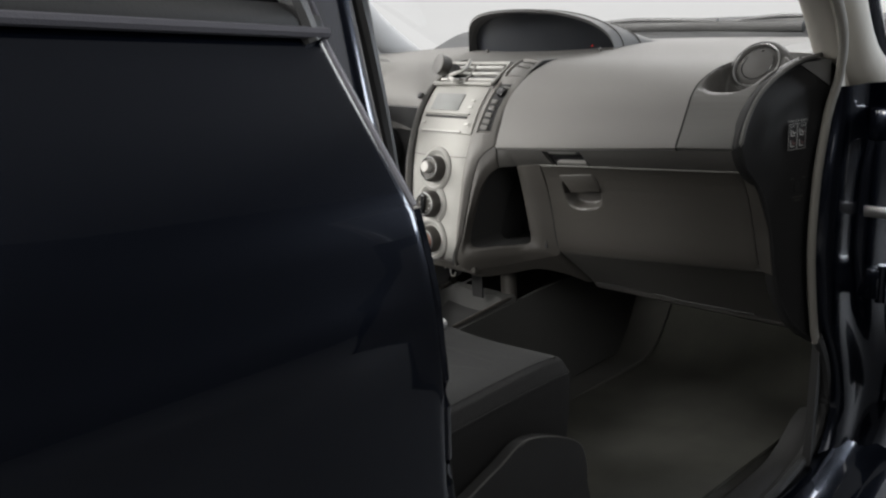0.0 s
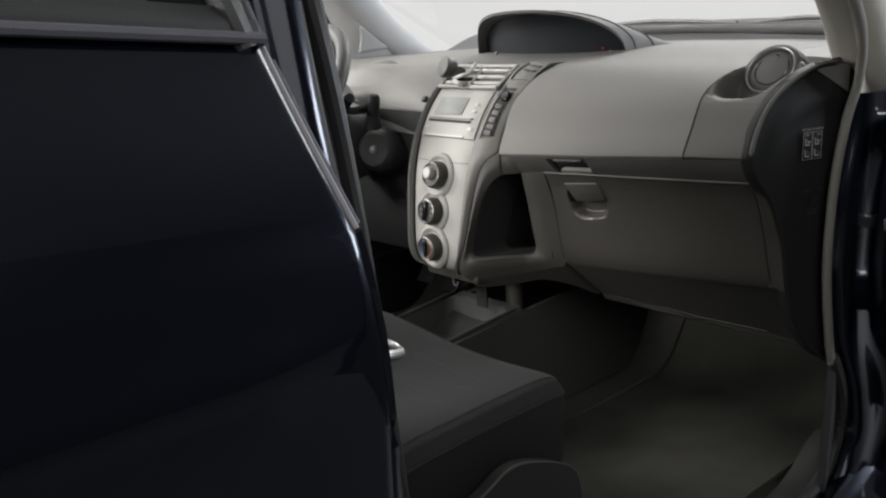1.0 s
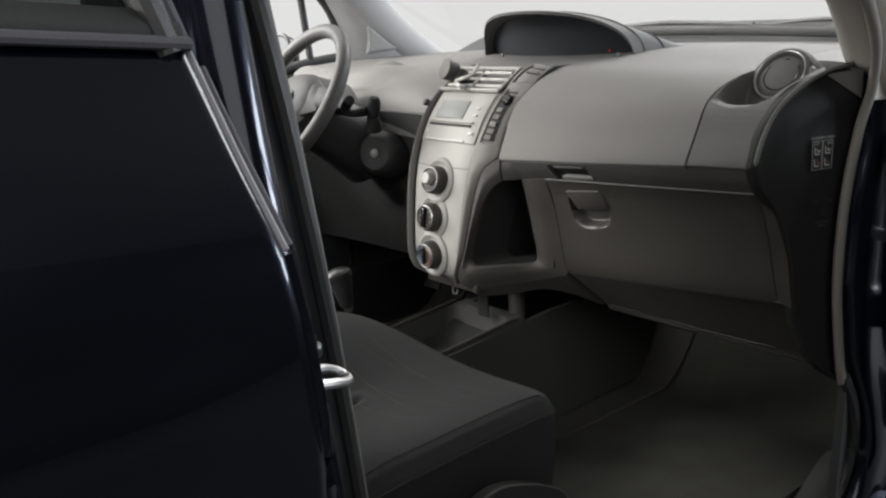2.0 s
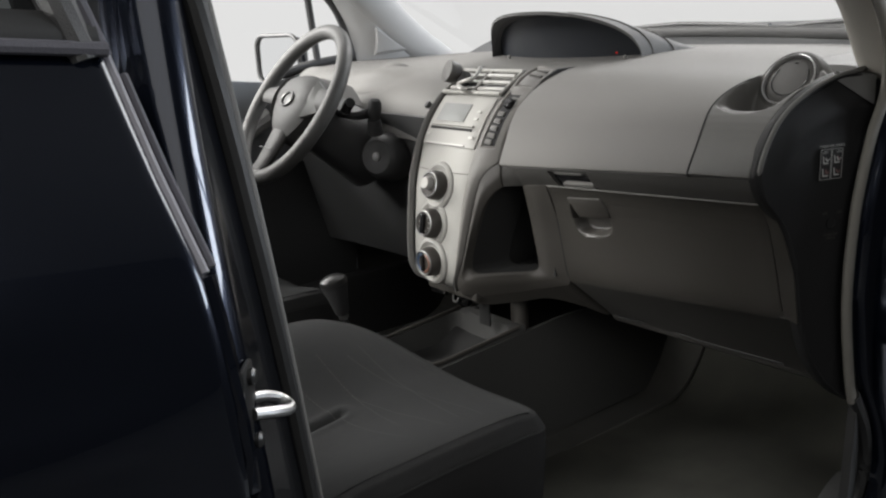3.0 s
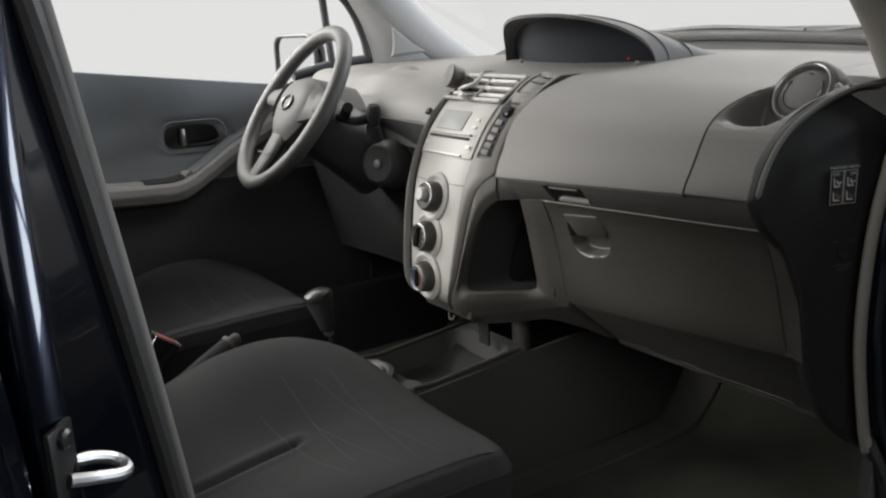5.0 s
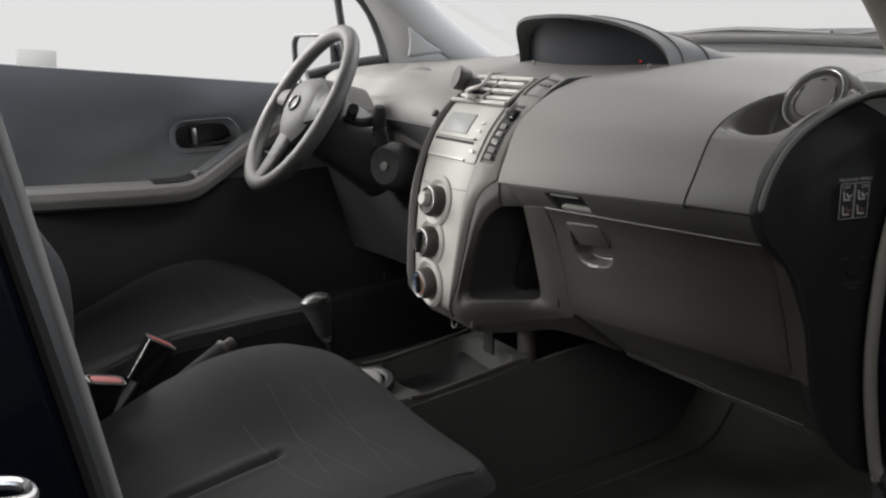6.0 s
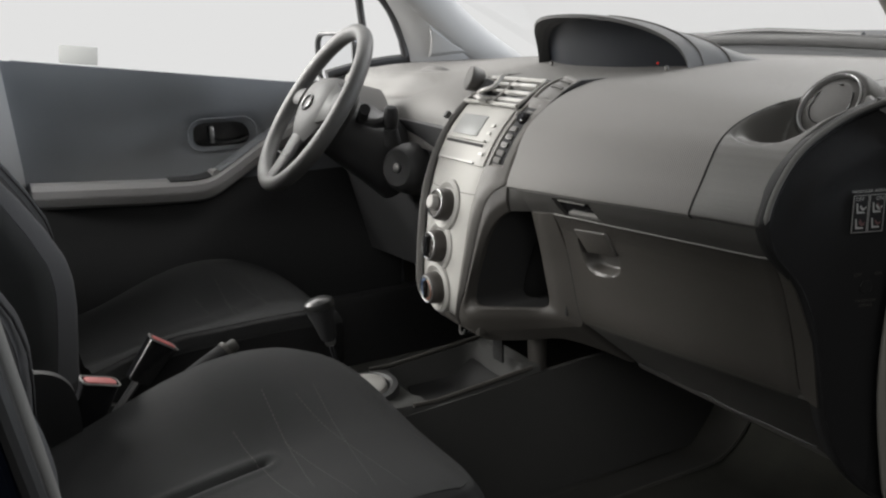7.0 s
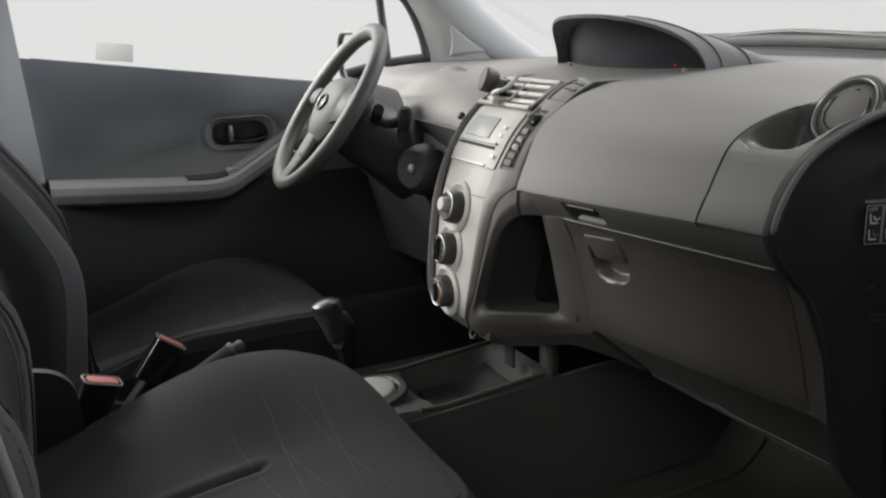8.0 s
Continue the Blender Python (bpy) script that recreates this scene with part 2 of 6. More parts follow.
def axis(at, way, up=(0, 0, 1)):
    """A pose at a place whose z points along way."""
    z = Vector(way).normalized()
    x = Vector(up).cross(z)
    x = x.normalized() if x.length > 1e-4 else z.orthogonal().normalized()
    y = z.cross(x)
    m = Matrix((x, y, z)).transposed().to_4x4()
    m.translation = at
    return m


def lathe(profile, m, n=28, sx=1.0, sy=1.0, ring=False):
    """Turns (radius, height) round z of m; closed at both ends, or a hollow ring."""
    bm = bmesh.new()
    rings = [[bm.verts.new(m @ Vector((sx * r * math.cos(2 * math.pi * j / n), sy * r * math.sin(2 * math.pi * j / n), h))) for j in range(n)] for r, h in profile]
    for a, b in zip(rings, rings[1:] + rings[:1] if ring else rings[1:]):
        for j in range(n):
            bm.faces.new((a[j], a[(j + 1) % n], b[(j + 1) % n], b[j]))
    if not ring:
        bm.faces.new(rings[0][::-1])
        bm.faces.new(rings[-1])
    return bm


def prism(outline, m, depth, bev=0.0, seg=2):
    """A flat outline in the xy of m, made depth thick along its z."""
    bm = bmesh.new()
    lo = [bm.verts.new(m @ Vector((x, y, 0))) for x, y in outline]
    hi = [bm.verts.new(m @ Vector((x, y, depth))) for x, y in outline]
    bm.faces.new(lo[::-1])
    top = bm.faces.new(hi)
    for i in range(len(lo)):
        bm.faces.new((lo[i], lo[(i + 1) % len(lo)], hi[(i + 1) % len(lo)], hi[i]))
    if bev:
        bmesh.ops.bevel(bm, geom=list(top.edges), offset=bev, segments=seg, profile=0.5, affect="EDGES")
    return bm


def rounded(w, h, r, n=5):
    out = []
    for cx, cy, a0 in ((w / 2 - r, h / 2 - r, 0), (-w / 2 + r, h / 2 - r, 90), (-w / 2 + r, -h / 2 + r, 180), (w / 2 - r, -h / 2 + r, 270)):
        for k in range(n + 1):
            a = radians(a0 + 90 * k / n)
            out.append((cx + r * math.cos(a), cy + r * math.sin(a)))
    return out


def lettering(text, m, size):
    """A flat word in Blender's own font as a bmesh."""
    cu = bpy.data.curves.new("word", "FONT")
    cu.body, cu.size, cu.align_x, cu.align_y, cu.extrude = text, size, "CENTER", "CENTER", 0.0
    ob = bpy.data.objects.new("word", cu)
    scene.collection.objects.link(ob)
    me = bpy.data.meshes.new_from_object(ob.evaluated_get(bpy.context.evaluated_depsgraph_get()))
    bm = bmesh.new()
    bm.from_mesh(me)
    bmesh.ops.transform(bm, matrix=m, verts=bm.verts)
    bpy.data.objects.remove(ob)
    bpy.data.curves.remove(cu)
    bpy.data.meshes.remove(me)
    return bm


def mix(a, b, t):
    return a + (b - a) * t


def smooth(a, b, x):
    t = min(1, max(0, (x - a) / (b - a)))
    return t * t * (3 - 2 * t)


def table(keys, x):
    """Reads a value between keys (x, value)."""
    return float(np.interp(x, [k for k, _ in keys], [v for _, v in keys]))


# ================================================================ studio
def structure(name, bm, mat, label, category):
    ob = part(name, bm, mat)
    return tagged(ob, label, category, kind="structure")


structure("floor", box(-5.0, 5.0, -5.0, 5.0, -0.1, 0.0, 0), FLOOR, "smooth grey studio floor under the car", "floor")
structure("wall_left", box(-5.1, -5.0, -5.0, 5.0, 0.004, 4.5, 0), STUDIO, "white cyclorama wall that glows in place of being lit", "wall")
structure("wall_front", box(-5.0, 1.7, 5.0, 5.1, 0.004, 4.5, 0), STUDIO, "white cyclorama wall that glows in place of being lit", "wall")
# unseen near-black walls, added so the blue paint reflects little light
structure("wall_front_dark", box(1.7, 5.0, 5.0, 5.1, 0.004, 4.5, 0), NEAR, "added near-black wall out of view, dark by its colour", "wall")
structure("wall_back", box(-5.0, 5.0, -5.1, -5.0, 0.004, 4.5, 0), NEAR, "added near-black wall out of view, dark by its colour", "wall")
structure("wall_right", box(5.0, 5.1, -5.0, 5.0, 0.004, 4.5, 0), NEAR, "added near-black wall out of view, dark by its colour", "wall")
structure("ceiling", box(-5.1, 5.1, -5.1, 5.1, 4.504, 4.6, 0), CEIL, "dim grey studio ceiling", "ceiling")


# ================================================================ car body
car = thing("car_body", (0, 0, 0.1), "dark blue hatchback body with grey cabin trim", "car")


def belt_left(y):
    return table(((-1.6, 1.16), (-0.45, 1.067), (-0.15, 1.028), (0.16, 0.988), (0.5, 0.95)), y)


# floor pan and toe board, one bent sheet
def pan(u, v):
    y = mix(-1.7, 1.0, v)
    z = 0.25 + 0.42 * smooth(0.62, 0.98, y) ** 1.2 + 0.005 * math.sin(9 * u) * (y > -0.2)
    return Vector((mix(-0.70, 0.70, u), y, z))


part("floor_carpet", sheet(pan, 30, 60, (0, 0, -0.05)), CARPET, car, "worn brown-black carpet")
part("firewall", box(-0.74, 0.74, 1.0, 1.03, 0.2, 1.02, 0.005), BLACK, car)


def tunnel(u, v):
    a = mix(-1, 1, u)
    y = mix(-1.2, 0.98, v)
    w = table(((0.40, 0.112), (0.62, 0.098), (0.98, 0.075)), y)
    return Vector((w * a, y, 0.256 + 0.42 * smooth(0.62, 0.98, y) ** 1.2 + 0.15 * (1 - abs(a) ** 3)))


part("centre_tunnel", sheet(tunnel, 16, 40, (0, 0, -0.03)), TUNNEL, car, "black carpet over the centre tunnel")
part("roof", sheet(lambda u, v: Vector((mix(-0.60, 0.60, u), mix(-1.9, 0.10, v), 1.47 + 0.045 * (1 - (2 * u - 1) ** 2) - 0.06 * (2 * v - 1) ** 2)), 16, 12, (0, 0, 0.05)), PAINT, car)
part("rear_bulkhead", box(-0.70, 0.70, -1.75, -1.68, 0.2, 1.08, 0.02), BLACK, car)

# bonnet, wings and scuttle
part("bonnet", sheet(lambda u, v: Vector((mix(-0.70, 0.70, u), mix(1.13, 1.95, v), 1.03 + 0.035 * (1 - (2 * u - 1) ** 2) - 0.30 * v ** 1.6)), 16, 12, (0, 0, -0.02)), PAINT, car)
part("scuttle", sheet(lambda u, v: Vector((mix(-0.70, 0.70, u), mix(0.86, 1.14, v) - 0.10 * abs(2 * u - 1) ** 2.2, 1.006 + 0.068 * smooth(0, 1, v) - 0.008 * abs(2 * u - 1) ** 2)), 24, 8, (0, 0, -0.02)), SCUTTLE, car, "grey plastic scuttle panel under the wipers")
for s in (-1, 1):
    part("front_wing", sheet(lambda u, v, s=s: Vector((s * (0.845 - 0.10 * v ** 3 - 0.03 * u), mix(0.60, 1.95, u), 0.35 + 0.64 * v - 0.2 * u * u * v)), 14, 12, (-s * 0.02, 0, 0)), PAINT, car)

# pillars at the windscreen: trim inside, paint outside
for s, trim in ((-1, TRIM), (1, BEIGE)):
    rake = spline([(-0.700, 0.75, 0.985), (-0.668, 0.60, 1.075), (-0.635, 0.44, 1.20), (-0.58, 0.12, 1.45)] if s < 0 else [(0.735, 0.60, 0.93), (0.718, 0.485, 1.014), (0.718, 0.396, 1.119), (0.700, 0.31, 1.22), (0.62, 0.12, 1.45)], 16)
    inner = tube([p + Vector((-0.006, 0.026, 0)) for p in rake], lambda t: mix(0.050, 0.044, t), 14, flat=0.62, up=(s, 0, 0.3)) if s < 0 else tube(rake, 0.048, 14)
    part("windscreen_pillar_trim", inner, trim, car, "fabric-textured pillar trim")
    part("windscreen_pillar", tube([p + Vector((s * (0.05 if s < 0 else 0.016), 0.045 if s < 0 else 0.062, 0.006)) for p in rake], 0.036 if s < 0 else 0.030, 12), PAINT if s > 0 else RUBBER, car)
    part("roof_rail", tube([(s * 0.60, 0.14, 1.44), (s * 0.60, -0.6, 1.475), (s * 0.60, -1.8, 1.43)], 0.035, 10), trim, car)
PILLAR_L = spline([(-0.714, 0.490, 0.975), (-0.709, 0.466, 1.06), (-0.700, 0.425, 1.15), (-0.680, 0.32, 1.27), (-0.62, 0.06, 1.45)], 24)
PILLAR_R = spline([(-0.690, 0.745, 0.985), (-0.655, 0.60, 1.075), (-0.620, 0.44, 1.20), (-0.565, 0.12, 1.45)], 24)


def pillar_face(u, v):
    return along(PILLAR_L, v).lerp(along(PILLAR_R, v), u) + 0.022 * math.sin(math.pi * u) * Vector((0.85, -0.45, 0.1))


def sail(a, b):
    # rounded triangle, raised from the pillar with sloping borders
    b *= 0.93
    u, v = mix(mix(0.245, 0.84, a), 0.575, b), mix(mix(0.165, 0.205, a), 0.425, b)
    edge = min(a, 1 - a) * (1 - b) * 0.12
    edge = min(edge, b * 0.08, (0.93 - b) * 0.08)
    return pillar_face(u, v) + 0.009 * smooth(0, 0.007, edge) * Vector((0.85, -0.5, 0.1))


part("pillar_sail_panel", sheet(sail, 36, 36, (-0.008, 0.004, 0)), TRIM, car, "triangular speaker cover on the pillar")
part("pillar_base_trim", sheet(pillar_face, 12, 24, (-0.01, 0.01, 0)), TRIM, car, "smooth light grey pillar trim")
part("windscreen", sheet(lambda u, v: Vector((mix(-0.69, 0.69, u) * mix(1, 0.84, v), mix(0.98, 0.13, v) - 0.10 * (2 * u - 1) ** 2, mix(1.03, 1.45, v))), 12, 8), GLASS, car, "clear windscreen glass").visible_shadow = False

# far door opening: quarter window post and B-pillar trim
part("b_pillar_trim", sheet(lambda u, v: Vector((-0.728 + 0.014 * math.cos(3 * u - 1.5) + 0.10 * smooth(0.62, 1, v), mix(-0.61, -0.444 - 0.062 * max(0, mix(0.40, 1.45, v) - 0.81), u), mix(0.40, 1.45, v))), 8, 12, (-0.04, 0, 0)), TRIM, car, "light grey centre pillar trim on the far side")

part("far_sill", box(-0.84, -0.68, -1.6, 1.0, 0.15, 0.44, 0.02), BLACK, car)
for s in (-1, 1):
    part("footwell_side", sheet(lambda u, v, s=s: Vector((s * (0.705 - 0.03 * u), mix(0.64 if s > 0 else 0.44, 1.02, u), mix(0.24, 1.0, v))), 8, 8, (s * 0.02, 0, 0)), CARPET, car)
# near side: centre pillar with door jamb, seals and sill
# height, then x and y of the inner trim edge and of the painted shoulder
JAMB = [(1.45, 0.585, -0.606, 0.600, -0.628), (1.25, 0.690, -0.578, 0.686, -0.590), (1.15, 0.7027, -0.5636, 0.7202, -0.5900), (1.05, 0.7044, -0.5492, 0.7521, -0.5957), (0.95, 0.7030, -0.5351, 0.7817, -0.5985), (0.85, 0.6985, -0.5210, 0.8060, -0.5985), (0.75, 0.6910, -0.5072, 0.8220, -0.5960), (0.60, 0.680, -0.487, 0.832, -0.590), (0.30, 0.67, -0.45, 0.836, -0.58)]


def jamb(z, col):
    zs = [k[0] for k in JAMB][::-1]
    return float(np.interp(z, zs, [k[col] for k in JAMB][::-1]))


def pillar(u, v):
    z = mix(0.30, 1.45, v)
    t, s = Vector((jamb(z, 1), jamb(z, 2), z)), Vector((jamb(z, 3), jamb(z, 4), z))
    d = (s - t).normalized()
    n = Vector((-d.y, d.x, 0))
    # from the trim edge along the jamb, over a rounded shoulder, back to the rear door
    line = [t - 0.02 * n - 0.01 * d, t - 0.006 * n, t.lerp(s, 0.35) - 0.004 * n, s - 0.016 * d - 0.0010 * n, s - 0.006 * d, s + 0.0045 * d - 0.0045 * n, s + 0.010 * d - 0.012 * n, s + 0.013 * d - 0.024 * n, s + 0.012 * d - 0.042 * n, s - 0.02 * d - 0.075 * n]
    return along(spline(line, 45), u)


part("centre_pillar", sheet(pillar, 45, 36, (-0.004, -0.004, 0)), PAINT, car, "dark blue painted door pillar")
part("pillar_rubber", tube([(jamb(z, 1) + 0.006, jamb(z, 2) - 0.006, z) for z in np.linspace(0.32, 1.44, 30)], 0.0085, 10), RUBBER, car, "black rubber door seal")
part("pillar_trim_edge", tube([(jamb(z, 1) - 0.003, jamb(z, 2) + 0.004, z) for z in np.linspace(0.32, 1.44, 30)], lambda t: mix(0.0048, 0.0066, t), 12), EDGE, car, "grey edge of the inner pillar trim")
part("inner_pillar_trim", sheet(lambda u, v: Vector((jamb(mix(0.3, 1.45, v), 1) - 0.008 - 0.05 * u, jamb(mix(0.3, 1.45, v), 2) + 0.003 - 0.11 * u, mix(0.30, 1.45, v))), 4, 20, (-0.01, 0, 0)), BLACK, car)

# front door opening: seal, hinge pillar, sill
edge = spline([(0.722, 0.215, 1.26), (0.752, 0.285, 1.16), (0.757, 0.355, 1.07), (0.742, 0.396, 0.995), (0.726, 0.398, 0.925), (0.724, 0.372, 0.82), (0.724, 0.366, 0.69), (0.724, 0.392, 0.56), (0.724, 0.408, 0.52)], 50)
part("door_opening_seal", tube(edge, 0.0110, 12, flat=0.6, up=(1, 0, 0)), SEALCLOTH, car, "warm grey fabric-covered door seal")
post_r = spline([(0.735, 0.60, 0.93), (0.718, 0.485, 1.014), (0.718, 0.396, 1.119), (0.700, 0.31, 1.22)], 30)
part("pillar_foot_trim", sheet(lambda u, v: along(post_r, v).lerp(along(edge[::-1], mix(0.52, 0.98, v)), u) + Vector((-0.006, -0.010, 0)) * math.sin(math.pi * u), 8, 24, (0.004, 0.004, 0)), BEIGE, car, "smooth warm grey foot of the pillar trim")
low = spline([(0.724, 0.408, 0.528), (0.722, 0.455, 0.46), (0.716, 0.480, 0.38), (0.712, 0.455, 0.31), (0.712, 0.36, 0.272), (0.715, 0.10, 0.262), (0.715, -0.42, 0.262)], 40)
part("sill_seal", tube(low, 0.011, 8), RUBBER, car)
part("kick_trim", sheet(lambda u, v: Vector((mix(0.715, 0.66, u), mix(0.40, 0.62, u) + 0.02 * v, mix(0.255, 0.60, v))), 8, 10, (0.012, 0.005, 0)), SHIELD, car, "dark footwell side trim")
part("sill_trim", sheet(lambda u, v: Vector((mix(0.655, 0.72, v), mix(-0.5, 0.52, u), 0.265 + 0.012 * math.sin(3.14 * v) + 0.06 * smooth(0.8, 1, u) ** 2)), 30, 8, (0, 0, -0.02)), SHIELD, car, "scuffed dark plastic sill trim")


def hinge_pillar(u, v):
    z = mix(0.24, 0.968, v)
    y0 = float(np.interp(z, (0.24, 0.31, 0.38, 0.46, 0.56, 0.69, 0.82, 0.925, 0.985, 1.04), (0.40, 0.462, 0.487, 0.462, 0.402, 0.374, 0.380, 0.408, 0.402, 0.36)))
    s = spline([(0.728, y0, z), (0.742, y0 + 0.006, z), (0.752, y0 + 0.03, z), (0.760, y0 + 0.075, z), (0.782, y0 + 0.105, z), (0.80, 0.60, z), (0.80, 0.70, z)], 24)
    return along(s, u)


part("hinge_pillar", sheet(hinge_pillar, 24, 24, (-0.003, 0.006, 0)), PAINT, car, "dark blue painted hinge pillar")
part("sill", sheet(lambda u, v: along(spline([(0.722, 0, 0.262), (0.745, 0, 0.268), (0.765, 0, 0.24), (0.80, 0, 0.225), (0.835, 0, 0.21), (0.84, 0, 0.14)], 14), u) + Vector((0, mix(-0.60, 0.56, v), 0.05 * smooth(0.82, 1.0, v))), 14, 20, (-0.004, 0, -0.004)), PAINT, car, "dark blue painted sill")
for z in (0.62, 0.90):
    part("door_hinge", merge(box(0.762, 0.80, 0.475, 0.50, z - 0.028, z + 0.028, 0.004), lathe([(0.009, -0.034), (0.009, 0.034)], axis((0.80, 0.487, z), (0, 0, 1)), 12)), PAINT, car)
part("door_check_strap", box(0.758, 0.83, 0.462, 0.468, 0.742, 0.762, 0.002), STEEL, car, "bare steel door check strap")
part("rear_side_panel", sheet(lambda u, v: Vector((-0.80, mix(-1.9, -0.62, u), mix(0.25, belt_left(-0.62), v))), 6, 4, (-0.03, 0, 0)), PAINT, car)
for s in (-1, 1):
    part("rear_pillar", tube([(s * 0.76, -1.55, 1.10), (s * 0.62, -1.75, 1.43)], 0.09, 10, flat=0.4, up=(1, 0, 0)), PAINT, car)


# road wheels
def road_wheel(x, y, s):
    m = axis((x, y, 0.29), (s, 0, 0))
    tyre = part("wheel", lathe([(0.19, -0.08), (0.26, -0.085), (0.285, -0.07), (0.29, 0.0), (0.285, 0.07), (0.26, 0.085), (0.19, 0.08)], m, 40), RUBBER, car, "black rubber tyre")
    part("rim", lathe([(0.188, 0.060), (0.185, 0.078), (0.165, 0.070), (0.150, 0.050), (0.060, 0.062), (0.055, 0.072), (0.001, 0.072)], m, 40), SATIN, tyre, "satin silver rim")


for s in (-1, 1):
    for y in (1.28, -1.18):
        road_wheel(s * 0.745, y, s)

# ================================================================ near rear door, shut
rear = thing("rear_door", (0.84, -0.66, 0.35), "closed dark blue rear door beside the open front doorway", "car door")
REDGE = [(0.30, 0.845, -0.60), (0.55, 0.856, -0.618), (0.756, 0.858, -0.632), (0.842, 0.858, -0.629), (0.904, 0.857, -0.632), (0.94, 0.853, -0.634), (0.978, 0.845, -0.637), (1.03, 0.815, -0.645), (1.075, 0.786, -0.649), (1.104, 0.769, -0.652)]


def rdoor(z, col):
    return float(np.interp(z, [k[0] for k in REDGE], [k[col] for k in REDGE]))


def skin(u, v):
    z = mix(0.30, 1.103, v)
    y1 = rdoor(z, 2)
    rise = 0.0855 * u * smooth(0.85, 1.1, z)
    x = rdoor(z, 1) - 0.004 * max(0, 1 - u * 120) ** 2
    crease = 0.008 * math.exp(-((z - 0.90) / 0.02) ** 2)
    return Vector((x + crease * min(1, u * 10), y1 - u * 0.95, z + rise))


part("outer_skin", sheet(lambda u, v: skin(u ** 2.2, v), 40, 44, (-0.025, 0, 0)), PAINT, rear)
part("door_edge_strip", tube([(rdoor(z, 1) - 0.0065, rdoor(z, 2) + 0.001, z) for z in np.linspace(0.978, 1.104, 24)], 0.0036, 8), STRIP, rear, "grey lit edge strip of the door")
part("door_edge_strip", tube([(rdoor(z, 1) - 0.017, rdoor(z, 2) + 0.010, z) for z in np.linspace(0.978, 1.09, 20)], 0.0034, 8), SEAL, rear, "grey lit edge strip of the door")
part("door_edge", tube([(rdoor(z, 1) - 0.008, rdoor(z, 2) + 0.001, z) for z in np.linspace(0.32, 0.976, 30)], 0.0065, 8), PAINT, rear)
part("belt_moulding", sheet(lambda u, v: Vector((0.772 - 0.010 * v + 0.004 * math.sin(3.14 * v), -0.655 - 0.95 * u, 1.107 + 0.020 * v + 0.0855 * u)), 20, 5, (-0.02, 0, 0)), RUBBER, rear, "black belt moulding under the window")
part("belt_strip", tube([(0.774, -0.652, 1.106), (0.776, -1.0, 1.137), (0.778, -1.6, 1.191)], 0.0045, 8), SEAL, rear)
part("window_frame", tube([(0.769, -0.652, 1.102), (0.763, -0.660, 1.132), (0.737, -0.690, 1.22), (0.66, -0.74, 1.43)], 0.0042, 10), SEAL, rear, "grey edge of the window frame")
part("window_sash", tube([(0.768, -0.664, 1.10), (0.762, -0.672, 1.132), (0.735, -0.70, 1.22), (0.65, -0.75, 1.43)], 0.010, 10), BLACK, rear, "black window sash")
part("window_glass", sheet(lambda u, v: Vector((mix(0.764, 0.65, v), mix(-0.68 - 0.07 * v, -1.6, u), mix(1.115 + 0.083 * u, 1.43, v))), 6, 4), DARKGLASS, rear, "tinted window glass").visible_shadow = False
part("inner_trim", sheet(lambda u, v: Vector((0.70, mix(-0.66, -1.6, u), mix(0.30, 1.10, v))), 4, 4, (-0.02, 0, 0)), BLACK, rear)

# striker loop on the centre pillar
striker = thing("door_striker", (0.785, -0.585, 0.85), "zinc-plated steel striker loop bolted on the door pillar", "door striker")
loop = spline([(0.803, -0.600, 0.8650), (0.799, -0.584, 0.8600), (0.792, -0.569, 0.8545), (0.785, -0.5645, 0.8545), (0.779, -0.569, 0.8590), (0.783, -0.582, 0.8660), (0.792, -0.600, 0.8720)], 30)
part("loop", tube(loop, 0.0042, 10), STEEL, striker)
PLATE = axis((0.8010, -0.6015, 0.868), (0.63, 0.78, 0), (0, 0, 1))
part("base_plate", box(-0.013, 0.013, -0.030, 0.032, -0.002, 0.002, 0.0015, 2, PLATE), CAP, striker)
for dz in (-0.022, 0.024):
    part("bolt", lathe([(0.006, 0.001), (0.006, 0.005), (0.004, 0.007)], PLATE @ Matrix.Translation((0, dz, 0)), 12), CAP, striker)

# the opened front door, swung forward
fdoor = thing("front_door", (0.83, 0.53, 0.35), "dark blue front door standing wide open", "car door")
OPEN = pose(0.845, 0.53, 0, 0, 0, 68)
part("outer_skin", sheet(lambda u, v: OPEN @ Vector((0.02 - 0.06 * smooth(0.8, 1, v), -mix(0.0, 1.05, u), mix(0.32, 1.0 + 0.06 * u, v))), 12, 16, OPEN.to_3x3() @ Vector((-0.05, 0, 0))), PAINT, fdoor)
part("inner_panel", sheet(lambda u, v: OPEN @ Vector((-0.075 + 0.02 * math.sin(3 * v), -mix(0.04, 1.0, u), mix(0.36, 0.985 + 0.06 * u, v))), 8, 12, OPEN.to_3x3() @ Vector((0.02, 0, 0))), BLACK, fdoor)
part("window_frame", tube([OPEN @ Vector(p) for p in ((-0.03, -0.03, 1.0), (-0.05, -0.28, 1.17), (-0.12, -0.62, 1.36), (-0.14, -1.0, 1.40), (-0.04, -1.04, 1.06))], 0.016, 8), BLACK, fdoor)


# ================================================================ dashboard
dash = thing("dashboard", (0, 0.55, 0.60), "grey grained plastic dashboard with a central meter hood", "dashboard")

